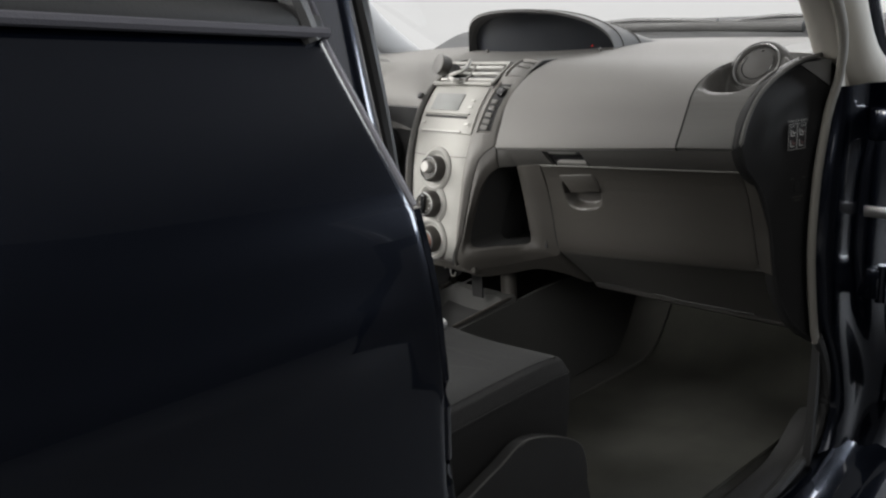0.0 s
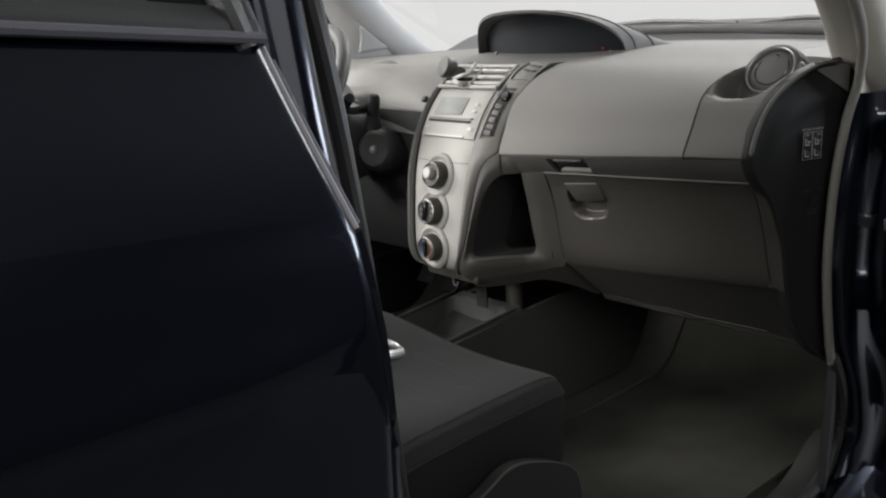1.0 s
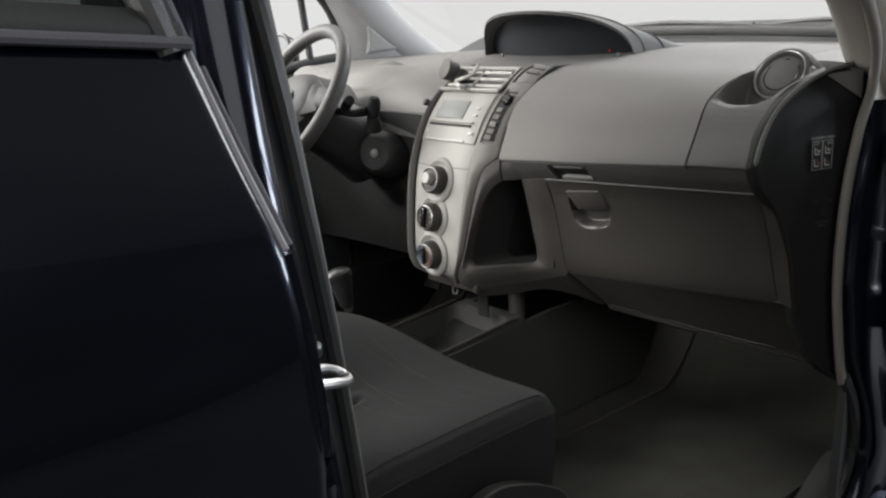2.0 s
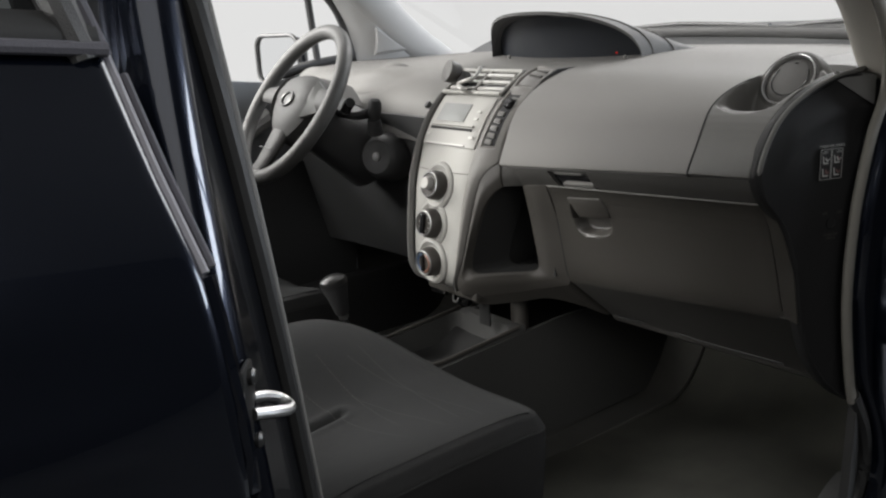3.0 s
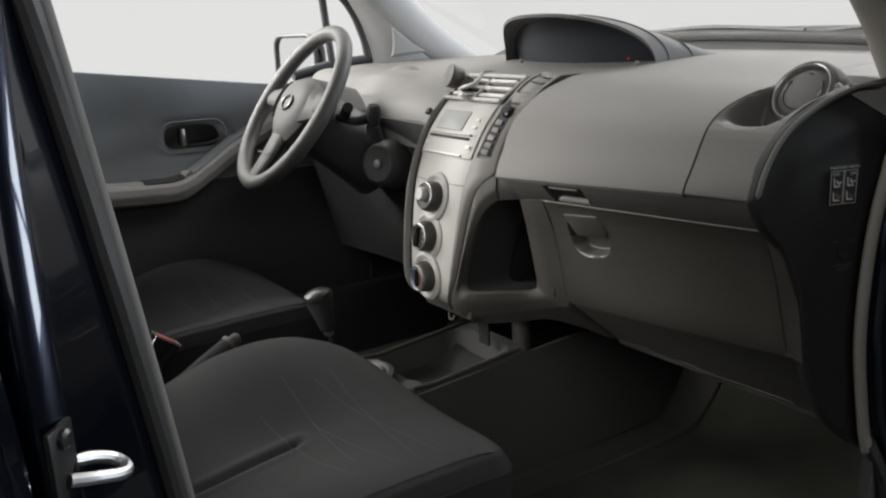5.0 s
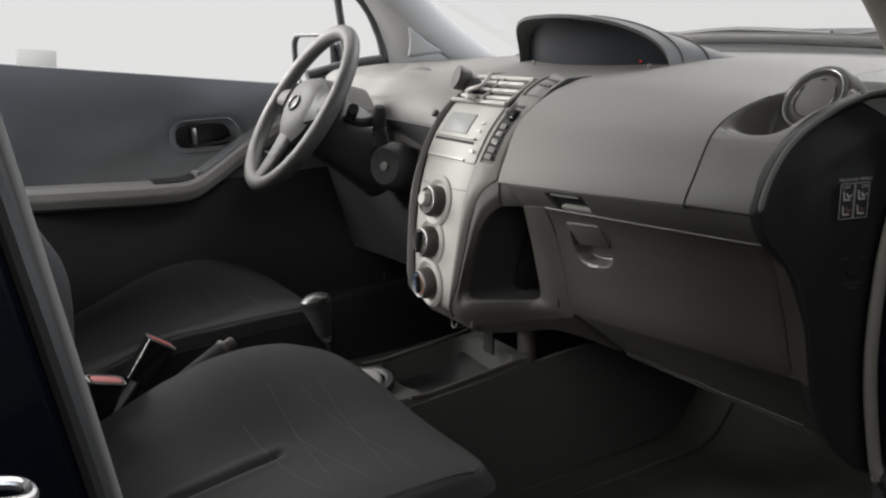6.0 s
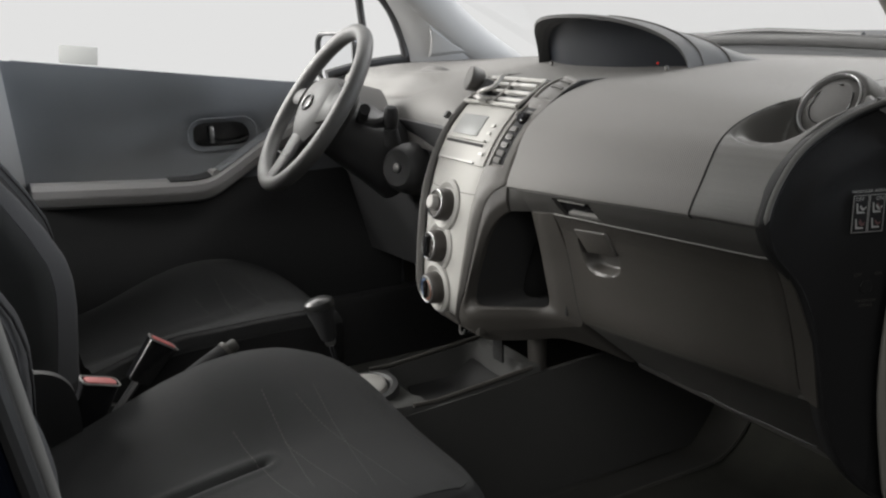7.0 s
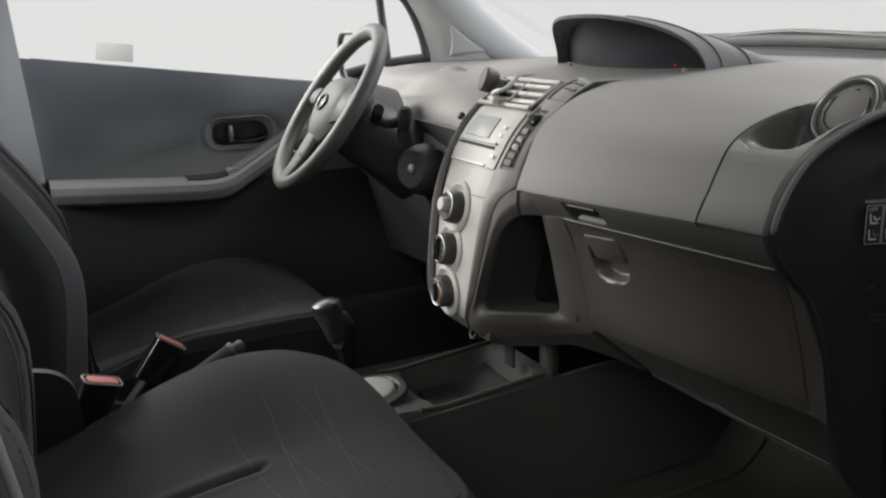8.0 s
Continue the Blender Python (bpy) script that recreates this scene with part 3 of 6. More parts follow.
# section of the pad: y and z of nine stations, at four places across the car
PAD = (
    (0.13, ((0.236, 0.826), (0.2245, 0.8500), (0.2205, 0.8580), (0.234, 0.896), (0.262, 0.954), (0.338, 1.006), (0.45, 1.020), (0.65, 1.036), (0.97, 1.030))),
    (0.36, ((0.238, 0.840), (0.2240, 0.8640), (0.2200, 0.8720), (0.231, 0.907), (0.262, 0.963), (0.338, 1.003), (0.45, 1.020), (0.65, 1.033), (0.95, 1.028))),
    (0.555, ((0.238, 0.852), (0.2235, 0.8770), (0.2195, 0.8850), (0.232, 0.918), (0.262, 0.971), (0.334, 1.000), (0.45, 1.015), (0.65, 1.027), (0.90, 1.024))),
    (0.67, ((0.238, 0.856), (0.2245, 0.8820), (0.2205, 0.8900), (0.231, 0.925), (0.262, 0.974), (0.330, 1.008), (0.43, 1.020), (0.65, 1.022), (0.84, 1.016))),
)


def pad_point(x, v):
    a = abs(x)
    rows = []
    for k in range(9):
        rows.append((0.0, float(np.interp(a, [r[0] for r in PAD], [r[1][k][0] for r in PAD])), float(np.interp(a, [r[0] for r in PAD], [r[1][k][1] for r in PAD]))))
    s = spline(rows, 48)
    p = along(s, v)
    return Vector((x, p.y, p.z))


def seam_x(v):
    """Joint between the ribbed pad and the end pad."""
    return table(((0.25, 0.549), (0.45, 0.556), (0.6, 0.554), (1, 0.554)), v)


def wing_line(v):
    """Joint between the pad and the wing of the centre stack."""
    return table(((0.12, 0.139), (0.25, 0.1395), (0.375, 0.1425), (0.5, 0.148), (0.625, 0.163), (1, 0.170)), v)


def pad(u, v):
    w = mix(0.12, 1, v)
    return pad_point(mix(wing_line(w) + 0.001, seam_x(w) - 0.001, u), w)


part("upper_pad", sheet(pad, 24, 60, lambda u, v: Vector((0, 0.02, -0.008))), DASHRIB, dash, "finely ribbed grey plastic pad")


def driver_pad(u, v):
    p = pad_point(mix(-0.70, -0.112, u), mix(0.30, 1, v)) + Vector((0, 0.03 * (1 - v), 0))
    # raised brow over the wheel with a valley below it
    w = smooth(-0.26, -0.40, p.x)
    line = 0.300 + 0.10 * (p.x + 0.45)
    p.z += w * (0.012 * math.exp(-((p.y - line - 0.050) / 0.030) ** 2) - 0.016 * math.exp(-((p.y - line) / 0.020) ** 2))
    p.y -= w * 0.012 * math.exp(-((p.y - line - 0.035) / 0.022) ** 2)
    return p


part("upper_pad", sheet(driver_pad, 60, 80, lambda u, v: Vector((0, 0.02, -0.008))), DASHRIB, dash, "finely ribbed grey plastic pad")
part("centre_pad", sheet(lambda u, v: pad_point(mix(-0.149, 0.167, u), mix(0.66, 1, v)), 14, 24, (0, 0, -0.01)), DASH, dash)


# outer end of the pad, hollowed in front of the round vent
def cover_x(y):
    return 0.660 + 0.32 * (min(y, 0.37) - 0.22) + 0.10 * max(0, y - 0.37)


VENT = axis((0.605, 0.384, 1.004), (-0.068, -0.756, 0.529)) @ Matrix.Scale(0.82, 4)


def end_pad(u, v):
    w = mix(0.12, 1, v)
    x0 = seam_x(w) + 0.001
    p = pad_point(x0, w)
    x1 = min(cover_x(p.y), 0.712) - 0.008
    x = mix(x0, x1, u)
    p = pad_point(x, w)
    top = p.z
    # bowl before the vent, between a sharp front lip and the rims on both sides
    front = table(((0.560, 0.266), (0.580, 0.2585), (0.600, 0.2560), (0.622, 0.2570), (0.640, 0.2620), (0.665, 0.274)), x)
    side = smooth(0.0005, 0.012, x - x0) * smooth(0.004, 0.030, x1 - x)
    bowl = side * smooth(front, front + 0.006, p.y) * (1 - smooth(0.44, 0.48, p.y))
    p.z -= bowl * (0.005 + 0.050 * smooth(front, front + 0.075, p.y))
    p.z += 0.004 * smooth(0.03, 0.008, x1 - x) * smooth(0.25, 0.3, p.y)
    # the hollow runs up to the vent ring
    c, n = VENT.to_translation(), VENT.to_3x3().col[2].normalized()
    q = Vector((p.x, p.y, c.z - (n.x * (p.x - c.x) + n.y * (p.y - c.y)) / n.z))
    far = (q - c).length
    level = min(q.z, top)
    pod = (1 - smooth(0.050, 0.088, far)) * smooth(0.0, 0.007, x - x0) * smooth(0.002, 0.020, x1 - x)
    p.z = mix(p.z, level + 0.0012 - 0.014 * (1 - smooth(0.0395, 0.0415, far)), pod)
    p.z -= 0.004 * smooth(0.003, 0.0, x1 - x)
    p.y += 0.003 * smooth(0.004, 0.0, x1 - x) * (p.y < 0.3)
    return p


part("end_pad", sheet(lambda u, v: end_pad(u, table(((0, 0), (0.15, 0.12), (0.7, 0.55), (1, 1)), v)), 110, 220, (0, 0.004, -0.002)), ENDPAD, dash, "smooth grey outer pad round the air vent")
part("end_pad_joint", tube([end_pad(0, v) + Vector((-0.001, 0.0002, -0.0006)) for v in np.linspace(0.005, 0.62, 80)], 0.0017, 8), FELT, dash, "thin dark joint")

# round outer vent in its pod
vent = part("vent_pod", lathe([(0.0500, -0.006), (0.0501, 0.0005), (0.0515, 0.0016), (0.0545, 0.0020), (0.0580, 0.0005), (0.0610, -0.004), (0.0635, -0.012), (0.0648, -0.024), (0.0640, -0.045), (0.058, -0.070)][::-1], VENT, 64), FASCIA, dash, "round air vent pod")
part("ring", lathe([(0.0480, -0.006), (0.0482, 0.0036), (0.0496, 0.0050), (0.0510, 0.0036), (0.0508, -0.006)], VENT, 56, ring=True), RINGM, vent, "thin bright ring")
part("flap", lathe([(0.0483, -0.009), (0.0480, -0.004), (0.041, 0.0000), (0.036, 0.0012), (0.001, 0.0020)], VENT, 44), FASCIA, vent, "closed grey vent flap")
part("flap_seam", tube([VENT @ Vector((0.0345 * math.cos(a) + 0.002, 0.0345 * math.sin(a) + 0.002, 0.0019)) for a in np.linspace(radians(150), radians(395), 36)], 0.0009, 6), GLOSS, vent)
part("flap_tab", box(-0.004, 0.004, -0.001, 0.001, 0.001, 0.0035, 0.0006, 2, VENT @ Matrix.Translation((0.002, 0.034, 0))), BLACK, vent)

# dark side cover of the dashboard
COVER = [(0.2182, 0.8900), (0.2234, 0.9127), (0.2319, 0.9344), (0.2437, 0.9557), (0.2589, 0.9735), (0.2777, 0.9879), (0.3032, 1.0025), (0.3292, 1.0125), (0.3524, 1.0185), (0.385, 1.018), (0.425, 1.008), (0.45, 0.98), (0.455, 0.90), (0.455, 0.76), (0.455, 0.62), (0.44, 0.512), (0.40, 0.523), (0.367, 0.544), (0.34, 0.574), (0.318, 0.612), (0.3013, 0.664), (0.2875, 0.738), (0.2620, 0.811), (0.2320, 0.852), (0.2222, 0.874)]
ring_pts = [Vector((cover_x(p.x), p.x, p.y)) for p in spline([(*q, 0) for q in COVER + COVER[:1]], 200)[:-1]]
mid = Vector((cover_x(0.345), 0.345, 0.80))


def cover(u, v):
    p = ring_pts[int(round(u * len(ring_pts))) % len(ring_pts)]
    v = 1 - (1 - v) ** 2.4
    q = p.lerp(mid, 1 - v)
    q.x = cover_x(q.y)
    edge = (p - mid).length * (1 - v)
    q.x += 0.008 * math.sqrt(max(0, 1 - max(0, 1 - edge / 0.0055) ** 2)) - 0.002
    q.x -= 0.0045 * smooth(0.005, 0.010, edge)
    # soft swelling that follows the upper edge
    q.x += 0.005 * math.exp(-((edge - 0.050) / 0.018) ** 2) * smooth(0.86, 0.95, q.z)
    return q


cov = part("side_cover", sheet(cover, len(ring_pts), 44, (-0.012, 0.004, 0), wrap=True), ENDCAP, dash, "black plastic side cover")
part("cover_bead", tube([p + Vector((0.0060, -0.0012, 0.0002)) for p in ring_pts[:72]], lambda t: 0.0030 * smooth(0, 0.03, t) * smooth(1, 0.93, t) + 0.0003, 8), RIDGE, cov, "rounded edge of the cover, highlight put in as paler grey")
part("cover_gap", tube([p + Vector((-0.0035, 0.0015, -0.0040)) for p in ring_pts[:72]], 0.0026, 8), FELT, dash, "dark gap beside the cover")
part("corner_trim", sheet(lambda u, v: Vector((mix(0.702, 0.722, u), mix(0.335, 0.408, u), mix(mix(1.021, 1.012, u), mix(1.010, 0.970, u), v))), 8, 6, (-0.006, 0.006, 0)), HOOD, dash, "grey corner trim at the pillar's foot")
SIDE = Matrix(((0.305, 0, 0.952, 0), (0.952, 0, -0.305, 0), (0, 1, 0, 0), (0, 0, 0, 1)))
STICK = Matrix.Translation((cover_x(0.338) + 0.0035, 0.338, 0.8965)) @ SIDE @ Matrix.Scale(0.80, 4)
label = part("airbag_label", prism(rounded(0.050, 0.055, 0.002), STICK @ Matrix.Translation((0, -0.0035, 0)), 0.0006), ENDCAP, cov, "black airbag warning label")
part("lettering", lettering("PASSENGER AIRBAG", STICK @ Matrix.Translation((0, 0.0285, 0.0012)), 0.0062), WHITE, label)
part("lettering", lettering("OFF", STICK @ Matrix.Translation((-0.015, 0.0175, 0.0012)), 0.0075), WHITE, label)
part("lettering", lettering("ON", STICK @ Matrix.Translation((0.016, 0.0175, 0.0012)), 0.0075), WHITE, label)
for cx in (-0.0125, 0.0125):
    part("frame_line", merge(*[prism([(cx - 0.0118 + a, y0), (cx - 0.0118 + a + w, y0), (cx - 0.0118 + a + w, y0 + hh), (cx - 0.0118 + a, y0 + hh)], STICK @ Matrix.Translation((0, 0, 0.0008)), 0.0004) for a, w, y0, hh in ((0, 0.0236, 0.0225, 0.0007), (0, 0.0236, -0.0300, 0.0007), (0, 0.0007, -0.03, 0.053), (0.0229, 0.0007, -0.03, 0.053))]), WHITE, label)
    for cy, mat in ((0.004, WHITE), (-0.018, WHITE)):
        seat_sign = [(-0.007, 0.008), (-0.0050, 0.008), (-0.0035, -0.0035), (0.006, -0.0045), (0.0065, -0.0065), (-0.0055, -0.0065)]
        part("pictogram", prism([(cx + x, cy + y) for x, y in seat_sign], STICK @ Matrix.Translation((0, 0, 0.0008)), 0.0005), mat, label)
        knee = [(-0.002, 0.004), (0.000, 0.005), (0.004, 0.000), (0.0085, 0.003), (0.0090, 0.0015), (0.004, -0.003), (0.001, -0.0015)]
        part("pictogram", prism([(cx + x, cy + y) for x, y in knee], STICK @ Matrix.Translation((0, 0, 0.0008)), 0.0005), mat if cy > 0 else PINK, label)
    cross = [(-0.001, 0.005), (0.0003, 0.0056), (0.0075, -0.004), (0.0065, -0.005)]
    part("red_mark", prism([(cx + x, (0.006 if cx > 0 else -0.016) + y) for x, y in cross], STICK @ Matrix.Translation((0, 0, 0.0014)), 0.0004), PINK, label)
# key switch with faint print lower down
SW = Matrix.Translation((cover_x(0.345) + 0.0035, 0.345, 0.808)) @ SIDE
part("key_switch", lathe([(0.0085, 0), (0.0083, 0.0006), (0.0072, 0.0008), (0.0068, 0.0002)], SW, 24), ENDCAP, cov)
for word, x, y, size in (("OFF", -0.013, 0.015, 0.0055), ("ON", 0.013, 0.015, 0.0055), ("PASSENGER", 0.0, -0.0165, 0.0050), ("AIRBAG", 0.0, -0.0220, 0.0050)):
    part("lettering", lettering(word, SW @ Matrix.Translation((x, y, 0.0008)), size), LOWER, cov, "faint grey print")


# passenger side below the pad
def band_low(x):
    return Vector((x, table(((0.139, 0.2240), (0.157, 0.2360), (0.175, 0.2460), (0.231, 0.2462), (0.655, 0.2440)), x), table(((0.139, 0.8137), (0.171, 0.8157), (0.231, 0.8240), (0.655, 0.8455)), x)))


def band(u, v):
    x = mix(0.139, 0.657, u)
    p = pad_point(x, 0.125).lerp(band_low(x), v)
    return p + Vector((0, -0.0025 * math.sin(math.pi * v), 0))


def on_band(x, w, off):
    return band((x - 0.139) / 0.518, w) - Vector((0, 0.86, -0.5)) * off


def band_hole(x, v):
    """The latch's slot, sunk into the band."""
    return smooth(0.255, 0.2575, x - 0.012 * v) * (1 - smooth(0.341, 0.3435, x - 0.012 * v)) * smooth(0.10, 0.15, v)


# darker grey than the pad, painting in the shade of the down-facing band
part("fascia_band", sheet(lambda u, v: band(u, v) + Vector((0, 0.018, 0)) * band_hole(mix(0.139, 0.657, u), v), 260, 40, (0, 0.004, 0)), FASCIA, dash, "fascia band under the pad, its down-facing shade put into the grey")

LIDY = ((0, 0.2460), (0.06, 0.2530), (0.14, 0.2610), (0.25, 0.2690), (0.40, 0.2775), (0.60, 0.2870), (0.80, 0.2955), (0.90, 0.3010), (0.96, 0.3060), (1, 0.3110))


def lid_point(u, v, off=0.0):
    x = mix(mix(0.2315, 0.652, u), mix(0.2285, 0.667, u), v)
    zt, zb = mix(0.8225, 0.8440, u), 0.628 + 0.037 * u
    z = mix(zt, zb, v)
    y = table(LIDY, v) - 0.003 * u - 0.010 * u * v
    e = min(u, 1 - u) * 0.42
    g = min(v, 1 - v) * 0.19
    y += 0.003 * max(0, 1 - e / 0.003) ** 2 + (0.003 * max(0, 1 - g / 0.003) ** 2 if v < 0.5 else 0)
    # hollow grip under the pull flap
    a = z - 0.772 - 0.14 * (x - 0.32)
    d = (abs((x - 0.317 - 0.10 * (0.775 - z)) / 0.046) ** 3.2 + abs(a / 0.0355) ** 3.2) ** (1 / 3.2)
    y += 0.022 * (1 - smooth(0.62 if a < 0 else 0.86, 1.0, d))
    return Vector((x, y - off, z))


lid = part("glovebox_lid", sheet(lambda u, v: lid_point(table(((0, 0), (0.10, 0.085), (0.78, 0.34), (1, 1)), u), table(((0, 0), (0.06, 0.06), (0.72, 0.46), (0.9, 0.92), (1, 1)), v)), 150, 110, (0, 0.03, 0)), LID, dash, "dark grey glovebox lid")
# pull flap covering the upper part of the grip
flap_m = Matrix(((1, 0, 0, 0.317), (0, -0.35, -0.937, 0.2655), (0, 0.937, -0.35, 0.7905), (0, 0, 0, 1)))
handle = part("handle", prism([(-0.043, 0.0145), (-0.040, 0.0170), (0.034, 0.0250), (0.037, 0.0225), (0.046, -0.008), (0.044, -0.0105), (-0.022, -0.0195), (-0.026, -0.0175)], flap_m, 0.0055, 0.0016), LID, lid, "dark grey pull flap over a hollow grip")
# thin line in a paler grey than the flap
part("flap_edge", tube([flap_m @ Vector((x, y, 0.0052)) for x, y in ((-0.041, 0.0165), (-0.006, 0.0205), (0.034, 0.0247))], 0.0009, 6), EDGE, handle, "paler edge line of the flap")
for e in (0, 1):
    part("lid_gap", tube([lid_point(e, v) + Vector((0.004 * e - 0.002, 0.003 if e else 0.0002, 0)) for v in np.linspace(0, 0.985, 30)], 0.0017 if e else 0.0014, 6), FELT, dash, "dark joint beside the lid")
# thin line in a paler grey than the lid
part("lid_top_lip", tube([lid_point(u, 0) + Vector((0, -0.0045, 0.0005)) for u in np.linspace(0, 1, 24)], 0.0014, 6), EDGE, lid, "paler line along the lid's top edge")

# storage slot over the lid
sl = thing("storage_latch", (0.30, 0.235, 0.84), "small grey latch lever in a dark slot over the glovebox", "latch")
part("slot_lining", sheet(lambda u, v: on_band(mix(0.2565, 0.3425, u) + 0.012 * mix(0.12, 0.98, v), mix(0.12, 0.98, v), -0.015), 14, 8, (0, 0.003, 0)), GLOSS, sl, "dark slot")
part("lever", sheet(lambda u, v: on_band(mix(0.268, 0.340, u) + 0.012 * mix(0.50, 0.95, v) + 0.014 * (1 - u) * (1 - v) ** 2, mix(0.50, 0.97, v), -0.011 + 0.010 * smooth(0, 1, v) + 0.003 * math.sin(math.pi * v)), 14, 10, (0, 0.005, 0.002)), EDGE, sl, "light grey lever with a scooped top")
# thin line in a paler grey than the band
part("lever_lip", tube([on_band(x, 0.19 + 0.10 * (x - 0.27), 0.0000) for x in np.linspace(0.272, 0.336, 12)], 0.0012, 6), EDGE, sl, "paler line along the slot's upper edge")


# frame round the open cubby: stations of the hole's rim and of the outer edge
FRAME = (
    ((0.143, 0.2238, 0.8137), (0.1405, 0.2212, 0.857)),
    ((0.134, 0.214, 0.806), (0.1235, 0.2095, 0.8460)),
    ((0.122, 0.205, 0.790), (0.1135, 0.1995, 0.830)),
    ((0.110, 0.197, 0.763), (0.1045, 0.1915, 0.797)),
    ((0.095, 0.189, 0.711), (0.0935, 0.1815, 0.735)),
    ((0.087, 0.182, 0.668), (0.0840, 0.1705, 0.672)),
    ((0.088, 0.181, 0.650), (0.0705, 0.1645, 0.625)),
    ((0.101, 0.187, 0.6430), (0.080, 0.180, 0.600)),
    ((0.130, 0.219, 0.6435), (0.115, 0.228, 0.598)),
    ((0.159, 0.257, 0.6435), (0.158, 0.274, 0.606)),
    ((0.1715, 0.2705, 0.6465), (0.203, 0.300, 0.617)),
    ((0.1775, 0.277, 0.6600), (0.2280, 0.3100, 0.629)),
    ((0.1755, 0.268, 0.715), (0.2288, 0.2935, 0.690)),
    ((0.174, 0.260, 0.757), (0.2293, 0.2810, 0.744)),
    ((0.171, 0.2470, 0.8155), (0.2305, 0.2475, 0.8225)),
)
rim_in, rim_out = [spline([r[k] for r in FRAME], 112) for k in range(2)]


def cubby_frame(u, v):
    a, b = along(rim_in, v), along(rim_out, v)
    m = a.lerp(b, 0.45) + Vector((0.001, -0.0045, 0))
    return along(spline([a + Vector((0, 0.007, 0)), a + Vector((0, 0.004, 0)), a + Vector((0, 0.0015, 0)), a.lerp(b, 0.10) + Vector((0, -0.0015, 0)), m, b], 36), u)


part("cubby_surround", sheet(cubby_frame, 36, 112, (0, 0.004, 0.002)), LOWER, dash, "dark grey frame of the open cubby")
part("cubby_liner", sheet(lambda u, v: along(rim_in, v) + Vector((0, 0.006 + 0.10 * u, 0)) + 0.001 * (along(rim_out, v) - along(rim_in, v)).normalized(), 4, 112, (0, 0.002, 0.001)), FELT, dash, "black lining of the cubby")
part("cubby_underside", sheet(lambda u, v: along(rim_out, mix(0.43, 0.786, u)) + Vector((0, v * mix(0.030, 0.114, smooth(0.6, 1, u)), -v * mix(0.024, 0.091, smooth(0.6, 1, u)))), 40, 10, (0, 0.003, 0.006)), LOWER, dash)
part("end_strip", sheet(lambda u, v: lid_point(1, v).lerp(Vector((cover_x(table(((0, 0.2330), (0.2, 0.262), (0.55, 0.2885), (1, 0.3010)), v)) + 0.002, table(((0, 0.2440), (0.2, 0.262), (0.55, 0.2860), (1, 0.2985)), v), mix(0.845, 0.663, v))), mix(0.08, 1, u)), 6, 24, (0, 0.02, 0)), LID, dash)
part("open_cubby", merge(box(0.03, 0.24, 0.42, 0.43, 0.62, 0.86, 0), box(0.205, 0.21, 0.29, 0.42, 0.64, 0.84, 0), box(0.06, 0.225, 0.285, 0.42, 0.824, 0.834, 0), box(0.05, 0.225, 0.335, 0.42, 0.622, 0.628, 0)), FELT, dash, "empty black open cubby")


def lip(u, v):
    x = mix(0.229, 0.680, u)
    e = min(1, max(0, (x - 0.2285) / 0.4385))
    b, a = lid_point(e, 0.92), lid_point(e, 1)
    a, b = Vector((x, a.y - 0.0008, a.z + 0.001)), Vector((x, b.y + 0.0022, b.z))
    line = [b, a.lerp(b, 0.5) + Vector((0, 0.0008, 0)), a, a + Vector((0, 0.008, -0.006)), a.lerp(Vector((x, 0.425, 0.536)), 0.45) + Vector((0, 0.006, -0.004)), Vector((x, 0.425, 0.537)), Vector((x, 0.436, 0.523)), Vector((x, 0.47, 0.519)), Vector((x, 0.64, 0.56))]
    return along(spline(line, 40), v)


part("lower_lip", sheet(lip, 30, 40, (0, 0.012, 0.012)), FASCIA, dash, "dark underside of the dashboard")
part("felt_edge", tube([Vector((x, 0.4235 + 0.002 * math.sin(40 * x), 0.5375 + 0.002 * math.sin(23 * x))) for x in np.linspace(0.240, 0.60, 40)], 0.0014, 6), SHIELD, dash, "frayed edge of the underside felt")

# central meter hood
HX = -0.010


def hood(u, v):
    a = mix(0.0, math.pi, u)
    flare = smooth(0, 1, v)
    w = mix(0.218, 0.275 if math.cos(a) > 0 else 0.236, flare)
    x = HX - w * math.copysign(abs(math.cos(a)) ** 0.85, math.cos(a))
    base = 1.010 + 0.016 * v
    hgt = 0.113 * (1 - 0.97 * flare ** (1.15 if math.cos(a) > 0 else 0.95))
    z = base + hgt * math.sin(a) ** 0.72
    y = mix(0.440, 0.80, v) + 0.10 * abs(math.cos(a)) ** 2 * (1 - v)
    return Vector((x, y, z))


mh = part("meter_hood", sheet(hood, 48, 24, lambda u, v: Vector((0.0, 0.0, -0.006))), HOOD, dash, "arched grey hood over the meters")


def hood_lip(u, v):
    p = hood(u, 0)
    c = Vector((HX, p.y, 1.008))
    q = c.lerp(p, mix(1.0, 0.90, v))
    q.y += 0.085 * v
    return q


part("inner_lip", sheet(hood_lip, 48, 5, (0, 0.006, -0.002)), HOODLIP, mh, "dark grey inner lip")


def lens(u, v):
    p = hood(u, 0)
    lo, hi = Vector((p.x, 0.520 + 0.6 * (p.y - 0.44), 1.006)), Vector((p.x, 0.500 + 0.6 * (p.y - 0.44), mix(1.006, p.z, 0.94)))
    return lo.lerp(hi, v)


